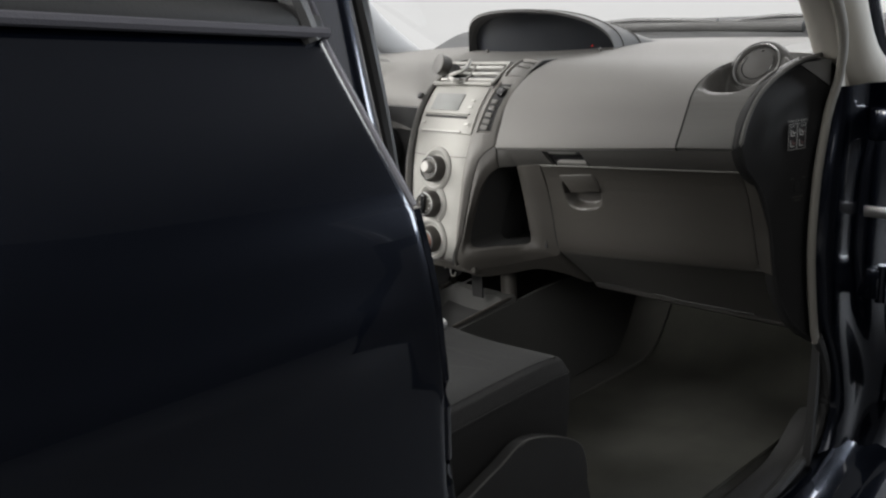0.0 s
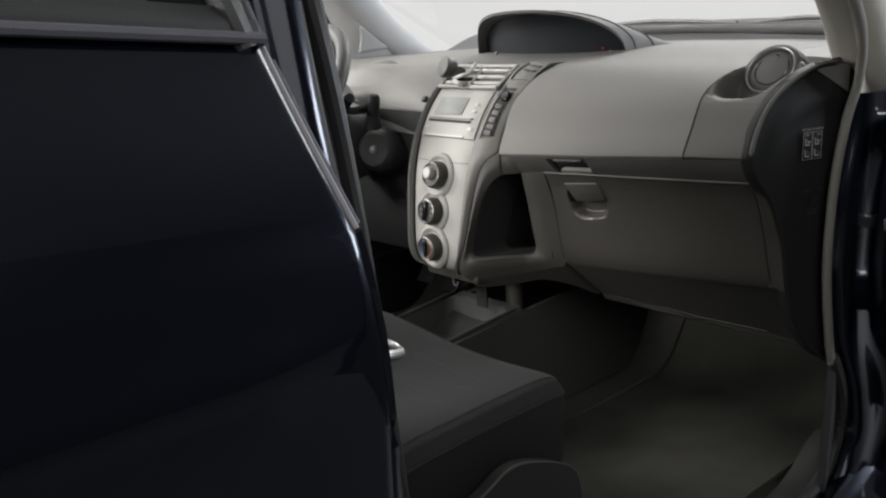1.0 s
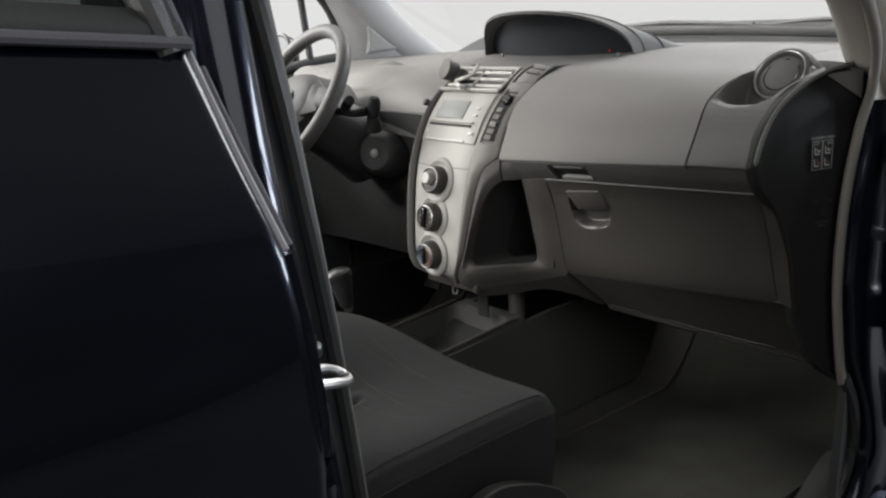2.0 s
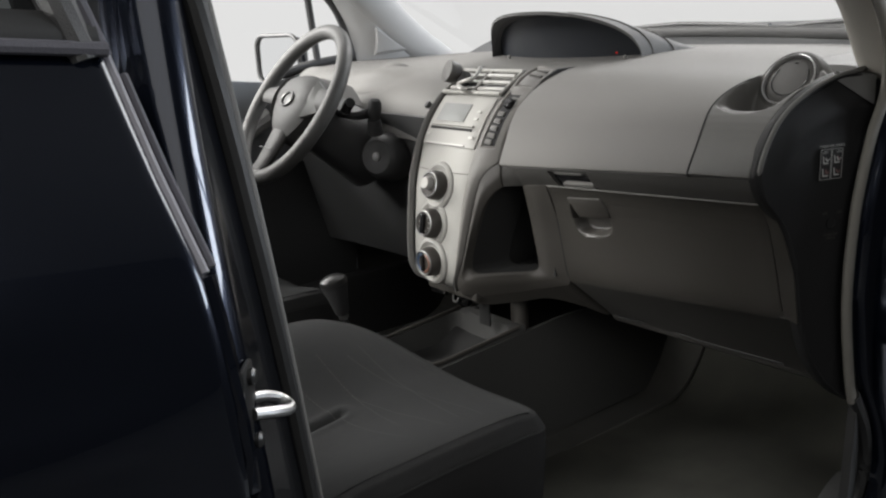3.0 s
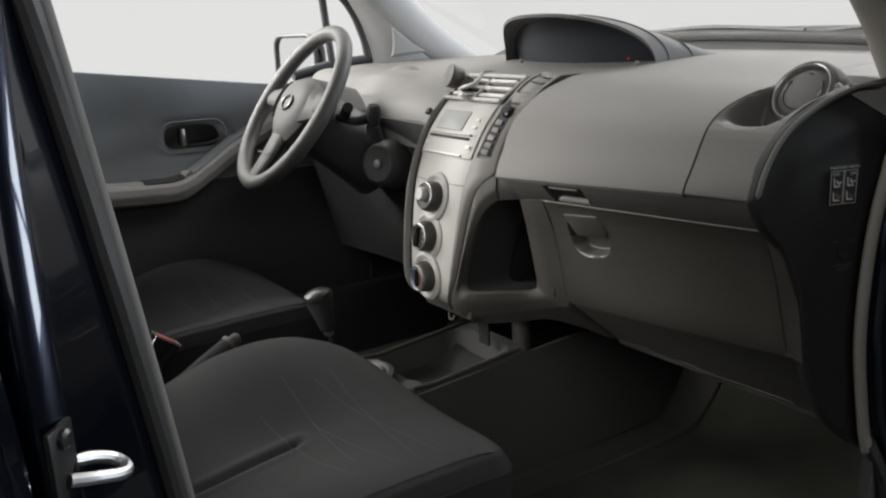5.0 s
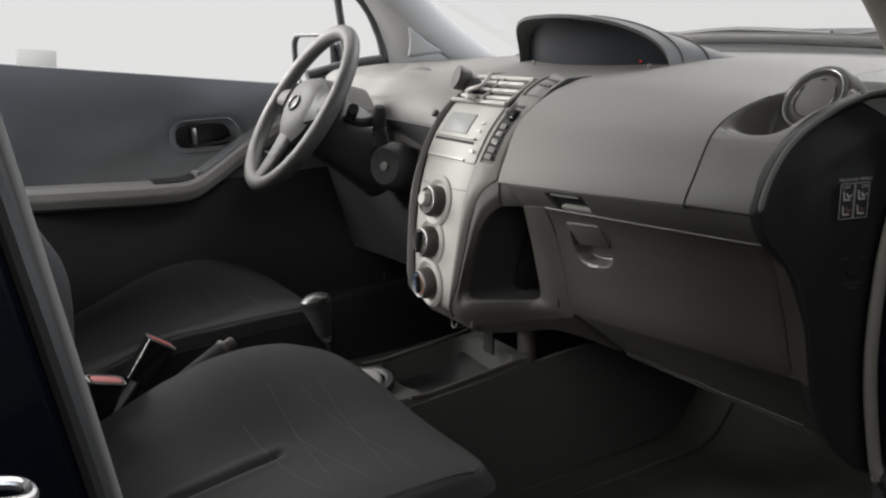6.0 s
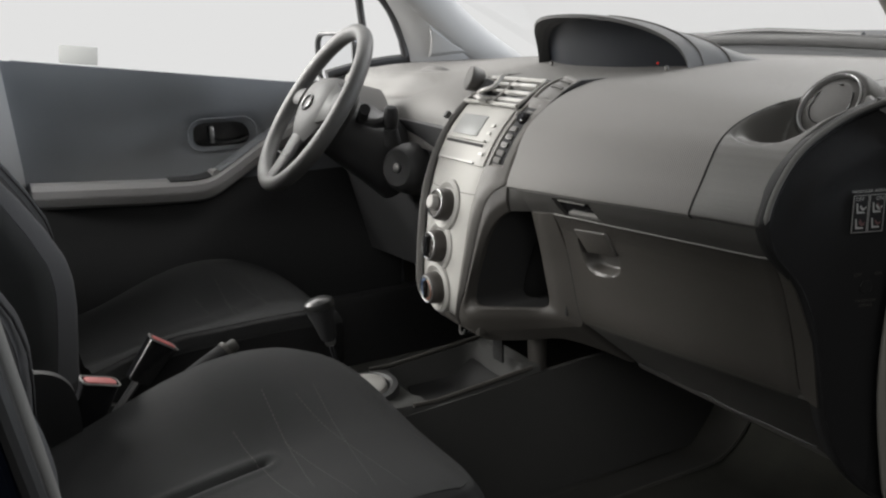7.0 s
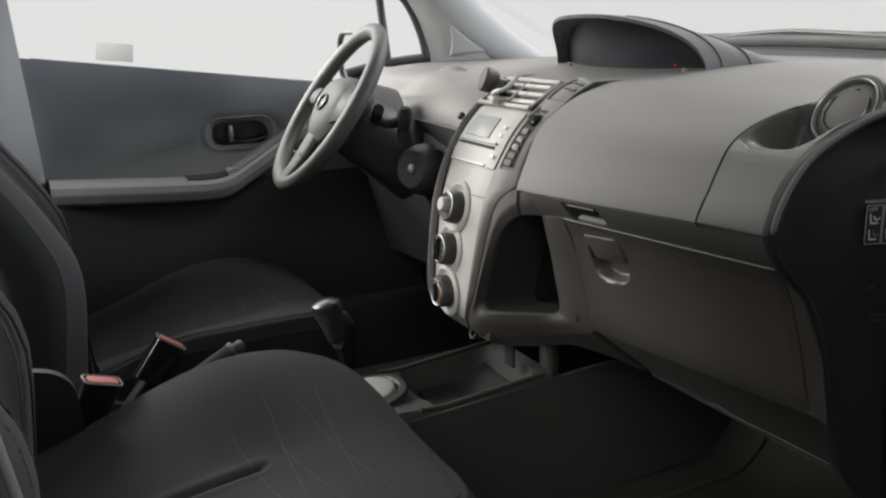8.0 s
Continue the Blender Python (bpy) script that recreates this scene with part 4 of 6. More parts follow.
part("meter_lens", sheet(lens, 40, 10, (0, 0.01, 0)), SCREEN, mh, "dark switched-off meter lens")
for x in (-0.135, 0.196):
    part("lens_pin", lathe([(0.0042, 0), (0.0042, 0.003), (0.003, 0.004)], axis((x, 0.504 if x > 0 else 0.508, 1.030), (0, -1, 0)), 12), EDGE, mh, "small grey pin")
part("alarm_lamp", lathe([(0.0020, 0), (0.0020, 0.002), (0.0012, 0.003)], axis((0.178, 0.500, 1.038), (0, -1, 0)), 10), REDLAMP, mh, "small red alarm lamp")
for v, r in ((0.13, 0.0018), (0.36, 0.0022)):
    part("hood_rib", tube([hood(u, v) + Vector((0, 0, 0.001)) for u in np.linspace(0.58, 0.985, 24)], r, 6), DASH, mh, "moulded step line of the hood")

# defroster grille by the far pillar
part("defroster_vent", sheet(lambda u, v: Vector((mix(-0.445, -0.365, u), mix(0.345, 0.395, v) + 0.03 * u, 1.006 + 0.020 * math.sin(math.pi * u) ** 0.7 * math.sin(math.pi * v) ** 0.7)), 14, 10, (0, 0, -0.02)), DASH, dash, "rounded grey side defroster")

# driver's side lower dash
part("knee_panel", sheet(lambda u, v: Vector((mix(-0.69, -0.10, u), 0.235 + 0.10 * v + 0.02 * math.sin(3.1 * u), mix(0.925, 0.56, v))), 16, 12, (0, 0.02, 0)), BLACK, dash, "dark knee panel under the wheel")
part("dash_core", box(-0.69, 0.05, 0.36, 0.80, 0.58, 0.96, 0.02), BLACK, dash)
part("dash_core", box(0.245, 0.68, 0.40, 0.80, 0.66, 0.94, 0.02), BLACK, dash)


# ================================================================ centre stack
stack = thing("centre_stack", (0, 0.2, 0.60), "silver centre stack with radio and three heater knobs", "centre console")
FACE = [(0, 0.188, 0.604), (0, 0.168, 0.622), (0, 0.162, 0.660), (0, 0.170, 0.730), (0, 0.183, 0.805), (0, 0.202, 0.862), (0, 0.224, 0.905), (0, 0.250, 0.942), (0, 0.288, 0.978), (0, 0.335, 1.006), (0, 0.375, 1.017)]
face = spline(FACE, 80)


def face_at(z):
    for a, b in zip(face, face[1:]):
        if a.z <= z <= b.z:
            t = (z - a.z) / (b.z - a.z)
            return a.lerp(b, t), (b - a).normalized()
    return face[-1], (face[-1] - face[-2]).normalized()


def half(z):
    return table(((0.60, 0.038), (0.615, 0.058), (0.64, 0.067), (0.74, 0.075), (0.85, 0.082), (0.92, 0.087), (1.03, 0.090)), z)


def face_pose(x, z, off=0.0):
    """On the stack's face: x across, y up along it, z out of it."""
    p, t = face_at(z)
    n = Vector((0, -t.z, t.y)).normalized()
    m = Matrix((Vector((1, 0, 0)), t, n)).transposed().to_4x4()
    m.translation = Vector((x, p.y, p.z)) + off * n
    return m


def front(u, v):
    p = along(face, mix(0.0, 0.79, v))
    w = half(p.z)
    x = mix(-1, 1, u)
    return Vector((w * x, p.y + 0.010 * abs(x) ** 4, p.z))


panel = part("front_panel", sheet(front, 24, 60, (0, 0.012, 0)), SILVER, stack, "silver painted front panel")


WINGX = ((0.597, 0.055), (0.630, 0.069), (0.672, 0.083), (0.723, 0.0905), (0.772, 0.098), (0.802, 0.105), (0.831, 0.113), (0.846, 0.123), (0.8585, 0.1385), (0.896, 0.1395), (0.928, 0.1425), (0.967, 0.1495), (1.0, 0.157), (1.03, 0.164))
WINGY = ((0.597, 0.172), (0.630, 0.163), (0.672, 0.169), (0.723, 0.178), (0.772, 0.186), (0.802, 0.191), (0.831, 0.198), (0.846, 0.208), (0.8585, 0.2195), (0.896, 0.233), (0.928, 0.249), (0.967, 0.277), (1.0, 0.318), (1.03, 0.372))


def wing_edge(z):
    return table(WINGX, z)


def side_wing(s):
    def fn(u, v):
        p = along(face, v)
        w = half(p.z)
        out = mix(w + 0.001, wing_edge(p.z) if s > 0 else w + 0.020, u)
        if s > 0:
            y = mix(p.y + 0.003, table(WINGY, p.z), u) - 0.006 * math.sin(math.pi * u) + 0.002 * smooth(0.96, 1, u)
        else:
            y = p.y + 0.003 - 0.007 * math.sin(math.pi * min(1, u * 1.3)) + 0.016 * smooth(0.35, 1, u) ** 1.5
        q = Vector((s * out, y, p.z))
        if s > 0:
            # slight swell towards the screen, with the switch recess and the pocket sunk into it
            q.z += 0.005 * smooth(0.972, 1.004, p.z) * (1 - smooth(0.55, 1, u))
            sunk = 0.0045 * inset(u, v, 0.19, 0.745, 0.552, 0.803) + 0.005 * inset(u, v, 0.15, 0.88, 0.834, 0.972)
            t = face_at(p.z)[1]
            q += Vector((0, t.z, -t.y)) * sunk
        return q
    return fn


def inset(u, v, u0, u1, v0, v1):
    return smooth(u0 - 0.03, u0 + 0.03, u) * (1 - smooth(u1 - 0.03, u1 + 0.03, u)) * smooth(v0 - 0.007, v0 + 0.007, v) * (1 - smooth(v1 - 0.007, v1 + 0.007, v))


near_wing = side_wing(1)
part("wing_seam", tube([near_wing(1.0, v) + Vector((0.0006, -0.0008, 0.0006)) for v in np.linspace(0.62, 0.97, 40)], 0.0011, 6), BLACK, stack, "thin dark joint")


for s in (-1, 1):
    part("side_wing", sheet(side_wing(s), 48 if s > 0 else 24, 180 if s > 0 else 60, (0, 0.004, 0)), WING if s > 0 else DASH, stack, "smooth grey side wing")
part("wing_wall", sheet(lambda u, v: Vector((wing_edge(along(face, v).z) - 0.0015, table(WINGY, along(face, v).z) + 0.004 + 0.030 * u, along(face, v).z)), 6, 40, (-0.012, 0, 0)), FELT, stack)
part("cubby_side", sheet(lambda u, v: Vector((wing_edge(along(face, v).z) - 0.0065, table(WINGY, along(face, v).z) + 0.030 + 0.18 * u, along(face, v).z)), 4, 24, (-0.008, 0, 0)), FELT, stack, "black cubby side")
part("wing_wall", sheet(lambda u, v: Vector((-half(along(face, v).z) - 0.019, along(face, v).y + 0.014 + 0.22 * u, along(face, v).z)), 4, 24, (0.012, 0, 0)), LOWER, stack)
part("bottom_cap", box(-0.06, 0.095, 0.190, 0.36, 0.585, 0.614, 0.008), LOWER, stack)

# vent louvres at the top
VN = face_pose(0, 0.990)
part("vent_cavity", prism(rounded(0.166, 0.064, 0.004), VN @ Matrix.Translation((0, 0.004, -0.012)), 0.010), BLACK, stack)
vents = part("vent_frame", merge(*[tube([VN @ Vector((x * 0.086, y, 0.002)) for x in (-1, 1)], 0.0045, 8) for y in (-0.031, 0.040)], *[tube([VN @ Vector((x, y, 0.002)) for y in (-0.031, 0.040)], 0.0035, 8) for x in (-0.085, 0.0, 0.085)]), SILVER, stack, "silver louvre frame")
for cx in (-0.042, 0.042):
    for y in (-0.014, 0.004, 0.022):
        part("louvre", box(cx - 0.039, cx + 0.039, y - 0.0038, y + 0.0038, -0.010, 0.004, 0.0015, 2, VN @ Matrix.Rotation(radians(8), 4, "X")), SILVERD, vents)

# radio
radio = part("radio_face", sheet(lambda u, v: face_pose(mix(-0.079, 0.079, u), mix(0.879, 0.966, v)).to_translation() + Vector((0, -0.0022 + 0.006 * abs(2 * u - 1) ** 6, 0.001)), 20, 20, (0, 0.006, -0.002)), SILVER, stack, "silver radio faceplate")
part("display", prism(rounded(0.083, 0.041, 0.002), face_pose(-0.014, 0.9385, 0.0022), 0.0012, 0.0005), LCD, radio, "blank grey display")
part("disc_slot", prism([(-0.062, -0.002), (0.062, -0.0025), (0.062, 0.0028), (-0.062, 0.0028)], face_pose(-0.002, 0.910, 0.0022), 0.0012), FELT, radio)
part("disc_slot_lip", prism(rounded(0.130, 0.004, 0.0018), face_pose(-0.002, 0.9165, 0.002), 0.004, 0.001), SILVER, radio)
for x, z, w in ((-0.064, 0.898, 0.010), (0.064, 0.898, 0.012), (0.058, 0.930, 0.011), (0.058, 0.942, 0.011)):
    part("button", prism(rounded(w, 0.0055, 0.001), face_pose(x, z, 0.0022), 0.0010, 0.0004), SILVERD, radio)
part("lower_slot", prism(rounded(0.118, 0.0045, 0.0015), face_pose(-0.004, 0.882, 0.0018), 0.001), BLACK, radio)
part("lower_slot_lid", prism(rounded(0.114, 0.0030, 0.001), face_pose(-0.004, 0.8825, 0.002), 0.0022, 0.0006), SILVERD, radio)
part("panel_joint", tube([front(u, 0.565) + Vector((0, -0.0006, 0)) for u in np.linspace(0.02, 0.98, 16)], 0.0008, 6), LOWER, panel)

# three heater knobs with raised surrounds
for k, (x, z) in enumerate(((0.009, 0.806), (0.003, 0.733), (0.006, 0.659))):
    m = face_pose(x - 0.006, z, 0.0)
    dish = part("knob_surround", lathe([(0.045, -0.004), (0.043, 0.002), (0.038, 0.0055), (0.034, 0.0045), (0.030, 0.001), (0.001, 0.001)], m, 40, 1.0, 1.06), SILVER, panel, "raised silver ring")
    knob = part("knob", lathe([(0.0285, 0.001), (0.0285, 0.012), (0.0265, 0.020), (0.0245, 0.022), (0.001, 0.022)], m, 40), KNOB, panel, "brown-black heater knob")
    part("knob_ring", lathe([(0.0245, 0.0215), (0.0245, 0.0240), (0.0232, 0.0246), (0.0220, 0.0235), (0.0220, 0.0215)], m, 40, ring=True), SATIN, knob, "satin metal ring")
    if k == 0:
        part("knob_cap", lathe([(0.0130, 0.022), (0.0125, 0.031), (0.0105, 0.034), (0.001, 0.034)], m @ Matrix.Translation((-0.002, 0.002, 0)), 30), SILVERD, knob, "grey push cap")
    elif k == 1:
        part("knob_grip", merge(box(-0.004, 0.004, -0.019, 0.019, 0.021, 0.031, 0.002, 2, m)), GLOSS, knob)
        part("dial_marks", merge(*[box(-0.001, 0.001, 0.0135, 0.0175, 0.0218, 0.0226, 0, 1, m @ Matrix.Rotation(a, 4, "Z")) for a in np.linspace(0, 2 * math.pi, 10)[:-1]]), WHITE, knob)
    else:
        part("knob_grip", box(-0.0035, 0.0035, -0.016, 0.016, 0.021, 0.028, 0.002, 2, m), GLOSS, knob)
        for a0, a1, mat in ((100, 250, BLUEMARK), (-80, 70, REDMARK)):
            part("colour_arc", tube([m @ Vector((0.0175 * math.cos(a), 0.0175 * math.sin(a), 0.0225)) for a in np.linspace(radians(a0), radians(a1), 14)], 0.0022, 6), mat, knob)

# switch strip let into the near wing
def wing_pose(u, v, off=0.0):
    """On the near wing: x across, y up along it, z out of it."""
    e = 0.004
    t = (near_wing(u, min(1, v + e)) - near_wing(u, max(0, v - e))).normalized()
    a = (near_wing(min(1, u + e), v) - near_wing(max(0, u - e), v)).normalized()
    n = a.cross(t).normalized()
    m = Matrix((t.cross(n), t, n)).transposed().to_4x4()
    m.translation = near_wing(u, v) + off * n
    return m


def on_wing(u0, u1, v0, v1, off):
    return lambda u, v: wing_pose(mix(u0, u1, u), mix(v0, v1, v), off).to_translation()


strip = part("switch_strip", sheet(on_wing(0.20, 0.735, 0.560, 0.797, 0.0012), 12, 24, (0, 0.004, 0)), SWITCH, stack, "black switch strip")
K = wing_pose(0.545, 0.750)
part("round_switch", lathe([(0.0105, 0.001), (0.0100, 0.009), (0.008, 0.0105), (0.001, 0.0105)], K, 24), GLOSS, strip, "black round switch")
part("switch_glint", lathe([(0.0050, 0.001), (0.0048, 0.010), (0.003, 0.0120), (0.001, 0.0120)], wing_pose(0.34, 0.757), 16), EDGE, strip, "pale push button")
for v, u in ((0.778, 0.60), (0.706, 0.43), (0.672, 0.45), (0.638, 0.43), (0.604, 0.44), (0.576, 0.42)):
    part("button", prism(rounded(0.017, 0.0095 if v < 0.77 else 0.004, 0.002), wing_pose(u, v, 0.001), 0.0025, 0.001), EDGE if v < 0.62 or v > 0.77 else LOWER, strip)
    if 0.62 < v < 0.77:
        part("button_mark", prism(rounded(0.006, 0.0025, 0.001), wing_pose(u + 0.04, v + 0.004, 0.0036), 0.0004), EDGE, strip)
pocket = part("pocket", sheet(on_wing(0.17, 0.86, 0.842, 0.965, 0.0010), 12, 16, (0, 0.002, -0.002)), DASH, stack, "shallow grey pocket")
for v in (0.945, 0.895):
    part("pocket_strip", sheet(on_wing(0.36, 0.86, v - 0.006, v + 0.006, 0.0045), 10, 3, (0, 0.002, -0.002)), EDGE, pocket, "pale strip")
part("side_switch", box(-0.006, 0.006, -0.007, 0.007, 0.0, 0.010, 0.003, 2, face_pose(-0.099, 0.945, 0.004)), BLACK, stack, "black side switch")

part("cable_hook", tube(spline([(0.018, 0.205, 0.600), (0.016, 0.198, 0.585), (0.017, 0.196, 0.574), (0.022, 0.196, 0.570), (0.027, 0.198, 0.573), (0.027, 0.200, 0.579)], 14), 0.0019, 8), EDGE, stack, "small pale hook")

# round magnetic holder clipped on the louvres
holder = thing("phone_holder", (-0.06, 0.27, 0.99), "round dark grey phone holder clipped on the air vent", "phone holder")
HM = axis((-0.068, 0.280, 1.016), (-0.25, -0.90, 0.36))
part("disc", lathe([(0.017, -0.022), (0.0205, -0.018), (0.0225, 0.000), (0.0225, 0.003), (0.0215, 0.005), (0.001, 0.0056)], HM, 32), LOWER, holder)
part("ball_joint", lathe([(0.006, -0.028), (0.0085, -0.022), (0.010, -0.014), (0.006, -0.006)], HM, 16), BLACK, holder)
part("clip", box(-0.010, 0.010, -0.012, 0.012, -0.012, 0.010, 0.003, 2, axis((-0.045, 0.298, 1.002), (0.2, -0.8, 0.4))), BLACK, holder)
part("clip_arm", merge(tube(spline([(-0.038, 0.278, 0.992), (-0.012, 0.272, 0.998), (0.004, 0.283, 1.004), (0.000, 0.306, 1.022)], 10), 0.004, 8), tube(spline([(-0.034, 0.275, 0.988), (-0.012, 0.264, 0.984), (-0.004, 0.270, 0.980)], 8), 0.005, 8)), SILVERD, holder, "pale plastic clip arm")


# ================================================================ steering
TILT = radians(35)
WC = Vector((-0.375, 0.087, 0.957))
TURN = radians(5.2)
WX = Vector((math.cos(TURN), -math.sin(TURN), 0))
WN = Vector((-math.sin(TURN) * math.cos(TILT), -math.cos(TURN) * math.cos(TILT), math.sin(TILT)))
WU = WN.cross(WX)
WM = Matrix((WX, WU, WN)).transposed().to_4x4()
WM.translation = WC
wheel = thing("steering_wheel", WC, "grey leather three-spoke steering wheel", "steering wheel")
part("rim", tube([WM @ Vector((0.178 * math.cos(a), 0.178 * math.sin(a), 0)) for a in np.linspace(0, 2 * math.pi, 65)[:-1]], 0.0160, 16, closed=True, up=WN), LEATHER, wheel, "worn grey leather rim")

WH = WM @ Matrix.Translation((0, 0.014, -0.020))


def hub(u, v):
    a = 2 * math.pi * u
    c, s = math.cos(a), math.sin(a)
    x = 0.088 * math.copysign(abs(c) ** 0.75, c) * mix(1.0, 0.62, max(0, -s) ** 1.5)
    y = (0.058 if s > 0 else 0.098) * math.copysign(abs(s) ** 0.8, s) + 0.002
    return WH @ Vector((x * v, y * v, 0.012 + 0.026 * (1 - v ** 4)))


hubp = part("airbag_cover", sheet(hub, 48, 12, lambda u, v: WN * -0.045, wrap=True), HUB, wheel, "grey airbag cover")
for s in (-1, 1):
    pts = [WM @ Vector(p) for p in ((s * 0.066, 0.024, -0.006), (s * 0.11, 0.020, -0.006), (s * 0.168, 0.014, 0.0))]
    sp = part("spoke", tube(spline(pts, 10), lambda t: mix(0.030, 0.017, t), 12, flat=0.40, up=WN), HUB, wheel)
    part("spoke_inlay", sheet(lambda u, v, s=s: WH @ Vector((s * (mix(0.092, 0.116, v) - 0.016 * abs(2 * u - 1) ** 2 * (1 - v)), mix(-0.044, 0.044, u) * mix(1, 0.55, v), 0.0240 - 0.012 * v + 0.006 * math.sin(math.pi * u))), 14, 8, WN * -0.008), INLAY, sp, "dull silver spoke inlay")
low_spoke = [WM @ Vector(p) for p in ((0, -0.065, -0.008), (0, -0.12, -0.006), (0, -0.17, 0.0))]
part("spoke", tube(spline(low_spoke, 8), lambda t: mix(0.034, 0.026, t), 12, flat=0.45, up=WN), HUB, wheel)
part("spoke_joint", tube([WM @ Vector((x, -0.112, 0.0085)) for x in np.linspace(-0.030, 0.030, 6)], 0.0012, 6), BLACK, wheel)
part("emblem", merge(tube([WH @ Vector((0.012 + 0.024 * math.cos(a), 0.016 * math.sin(a) - 0.012, 0.040)) for a in np.linspace(0, 2 * math.pi, 33)[:-1]], 0.0028, 8, closed=True, up=WN), lathe([(0.019, 0.034), (0.017, 0.0385), (0.001, 0.039)], WH @ Matrix.Translation((0.012, -0.012, 0)), 24, 1.0, 0.62)), CAP, hubp, "plain chrome oval badge")

column = thing("steering_column", (-0.375, 0.2, 0.86), "black steering column shroud with stalks and ignition lock", "steering column")
CM = axis(WC - WN * 0.03, -WN)
part("shroud", lathe([(0.055, 0.0), (0.066, 0.02), (0.072, 0.07), (0.078, 0.14), (0.085, 0.20)], CM, 28, 1.15, 1.0), BLACK, column, "dark grey column shroud")
part("upper_shroud", sheet(lambda u, v: WC + Vector((mix(-0.06, 0.050, u), 0.05 + 0.10 * v, 0.012 + 0.045 * math.sin(math.pi * u) - 0.03 * v)), 12, 8, (0, 0, -0.01)), DASH, column, "grey upper shroud")
part("wiper_stalk", tube(spline([(-0.31, 0.150, 0.935), (-0.24, 0.160, 0.930), (-0.19, 0.165, 0.938)], 8), lambda t: mix(0.007, 0.011, t), 10), SWITCH, column)
part("stalk_end", merge(lathe([(0.010, -0.020), (0.0130, -0.014), (0.0145, 0.0), (0.0135, 0.014), (0.010, 0.020), (0.002, 0.022)], axis((-0.178, 0.168, 0.946), (0.25, -0.05, 1)), 16)), SWITCH, column, "black stalk end")
part("stalk_stem", tube([(-0.19, 0.175, 0.895), (-0.182, 0.168, 0.925)], lambda t: mix(0.017, 0.013, t), 12), SWITCH, column)
part("light_stalk", tube(spline([(-0.235, 0.135, 0.945), (-0.215, 0.130, 0.958), (-0.205, 0.128, 0.962)], 6), 0.011, 8), SWITCH, column)
IG = axis((-0.235, 0.205, 0.838), (0.35, -0.9, 0.15))
part("ignition_boss", lathe([(0.055, -0.06), (0.050, -0.02), (0.042, 0.0), (0.036, 0.004), (0.030, 0.002), (0.001, 0.002)], IG, 32), BLACK, column, "round black ignition boss")
part("ignition_lock", lathe([(0.0100, 0.001), (0.0100, 0.005), (0.008, 0.006), (0.001, 0.006)], IG, 20), SATIN, column, "metal key lock")


# ================================================================ seats
# heights of the cushion along its middle and its two raised sides
MIDDLE = ((-0.54, 0.545), (-0.42, 0.562), (-0.32, 0.578), (-0.25, 0.588), (-0.17, 0.604), (-0.12, 0.603), (-0.09, 0.596), (-0.062, 0.581), (-0.03, 0.55))
INNER = ((-0.54, 0.56), (-0.45, 0.590), (-0.36, 0.626), (-0.337, 0.634), (-0.292, 0.647), (-0.25, 0.653), (-0.21, 0.654), (-0.165, 0.648), (-0.123, 0.633), (-0.089, 0.617), (-0.062, 0.598))
OUTER = ((-0.54, 0.565), (-0.40, 0.606), (-0.30, 0.612), (-0.20, 0.614), (-0.12, 0.612), (-0.09, 0.603), (-0.062, 0.588))
MIDDLE, INNER, OUTER = ([(p.y, p.z) for p in spline([(0, *k) for k in keys], 60)] for keys in (MIDDLE, INNER, OUTER))


def cushion_z(x, y, lift=(0, 0, 0)):
    c = table(MIDDLE, y) + lift[1]
    if x < 0:
        return mix(c, table(INNER, y) + lift[0], smooth(0.05, 1, -x / 0.242))
    return mix(c, table(OUTER, y) + lift[2], smooth(0.1, 1, x / 0.192))


def crease(x, y):
    """A moulded fold down the middle of the cushion."""
    ax, ay, bx, by = -0.022, -0.40, -0.020, -0.262
    t = min(1, max(0, ((x - ax) * (bx - ax) + (y - ay) * (by - ay)) / ((bx - ax) ** 2 + (by - ay) ** 2)))
    d = math.hypot(x - ax - t * (bx - ax), y - ay - t * (by - ay))
    return -0.0050 * math.exp(-(d / 0.0046) ** 2) + 0.0020 * math.exp(-((d - 0.014) / 0.006) ** 2)


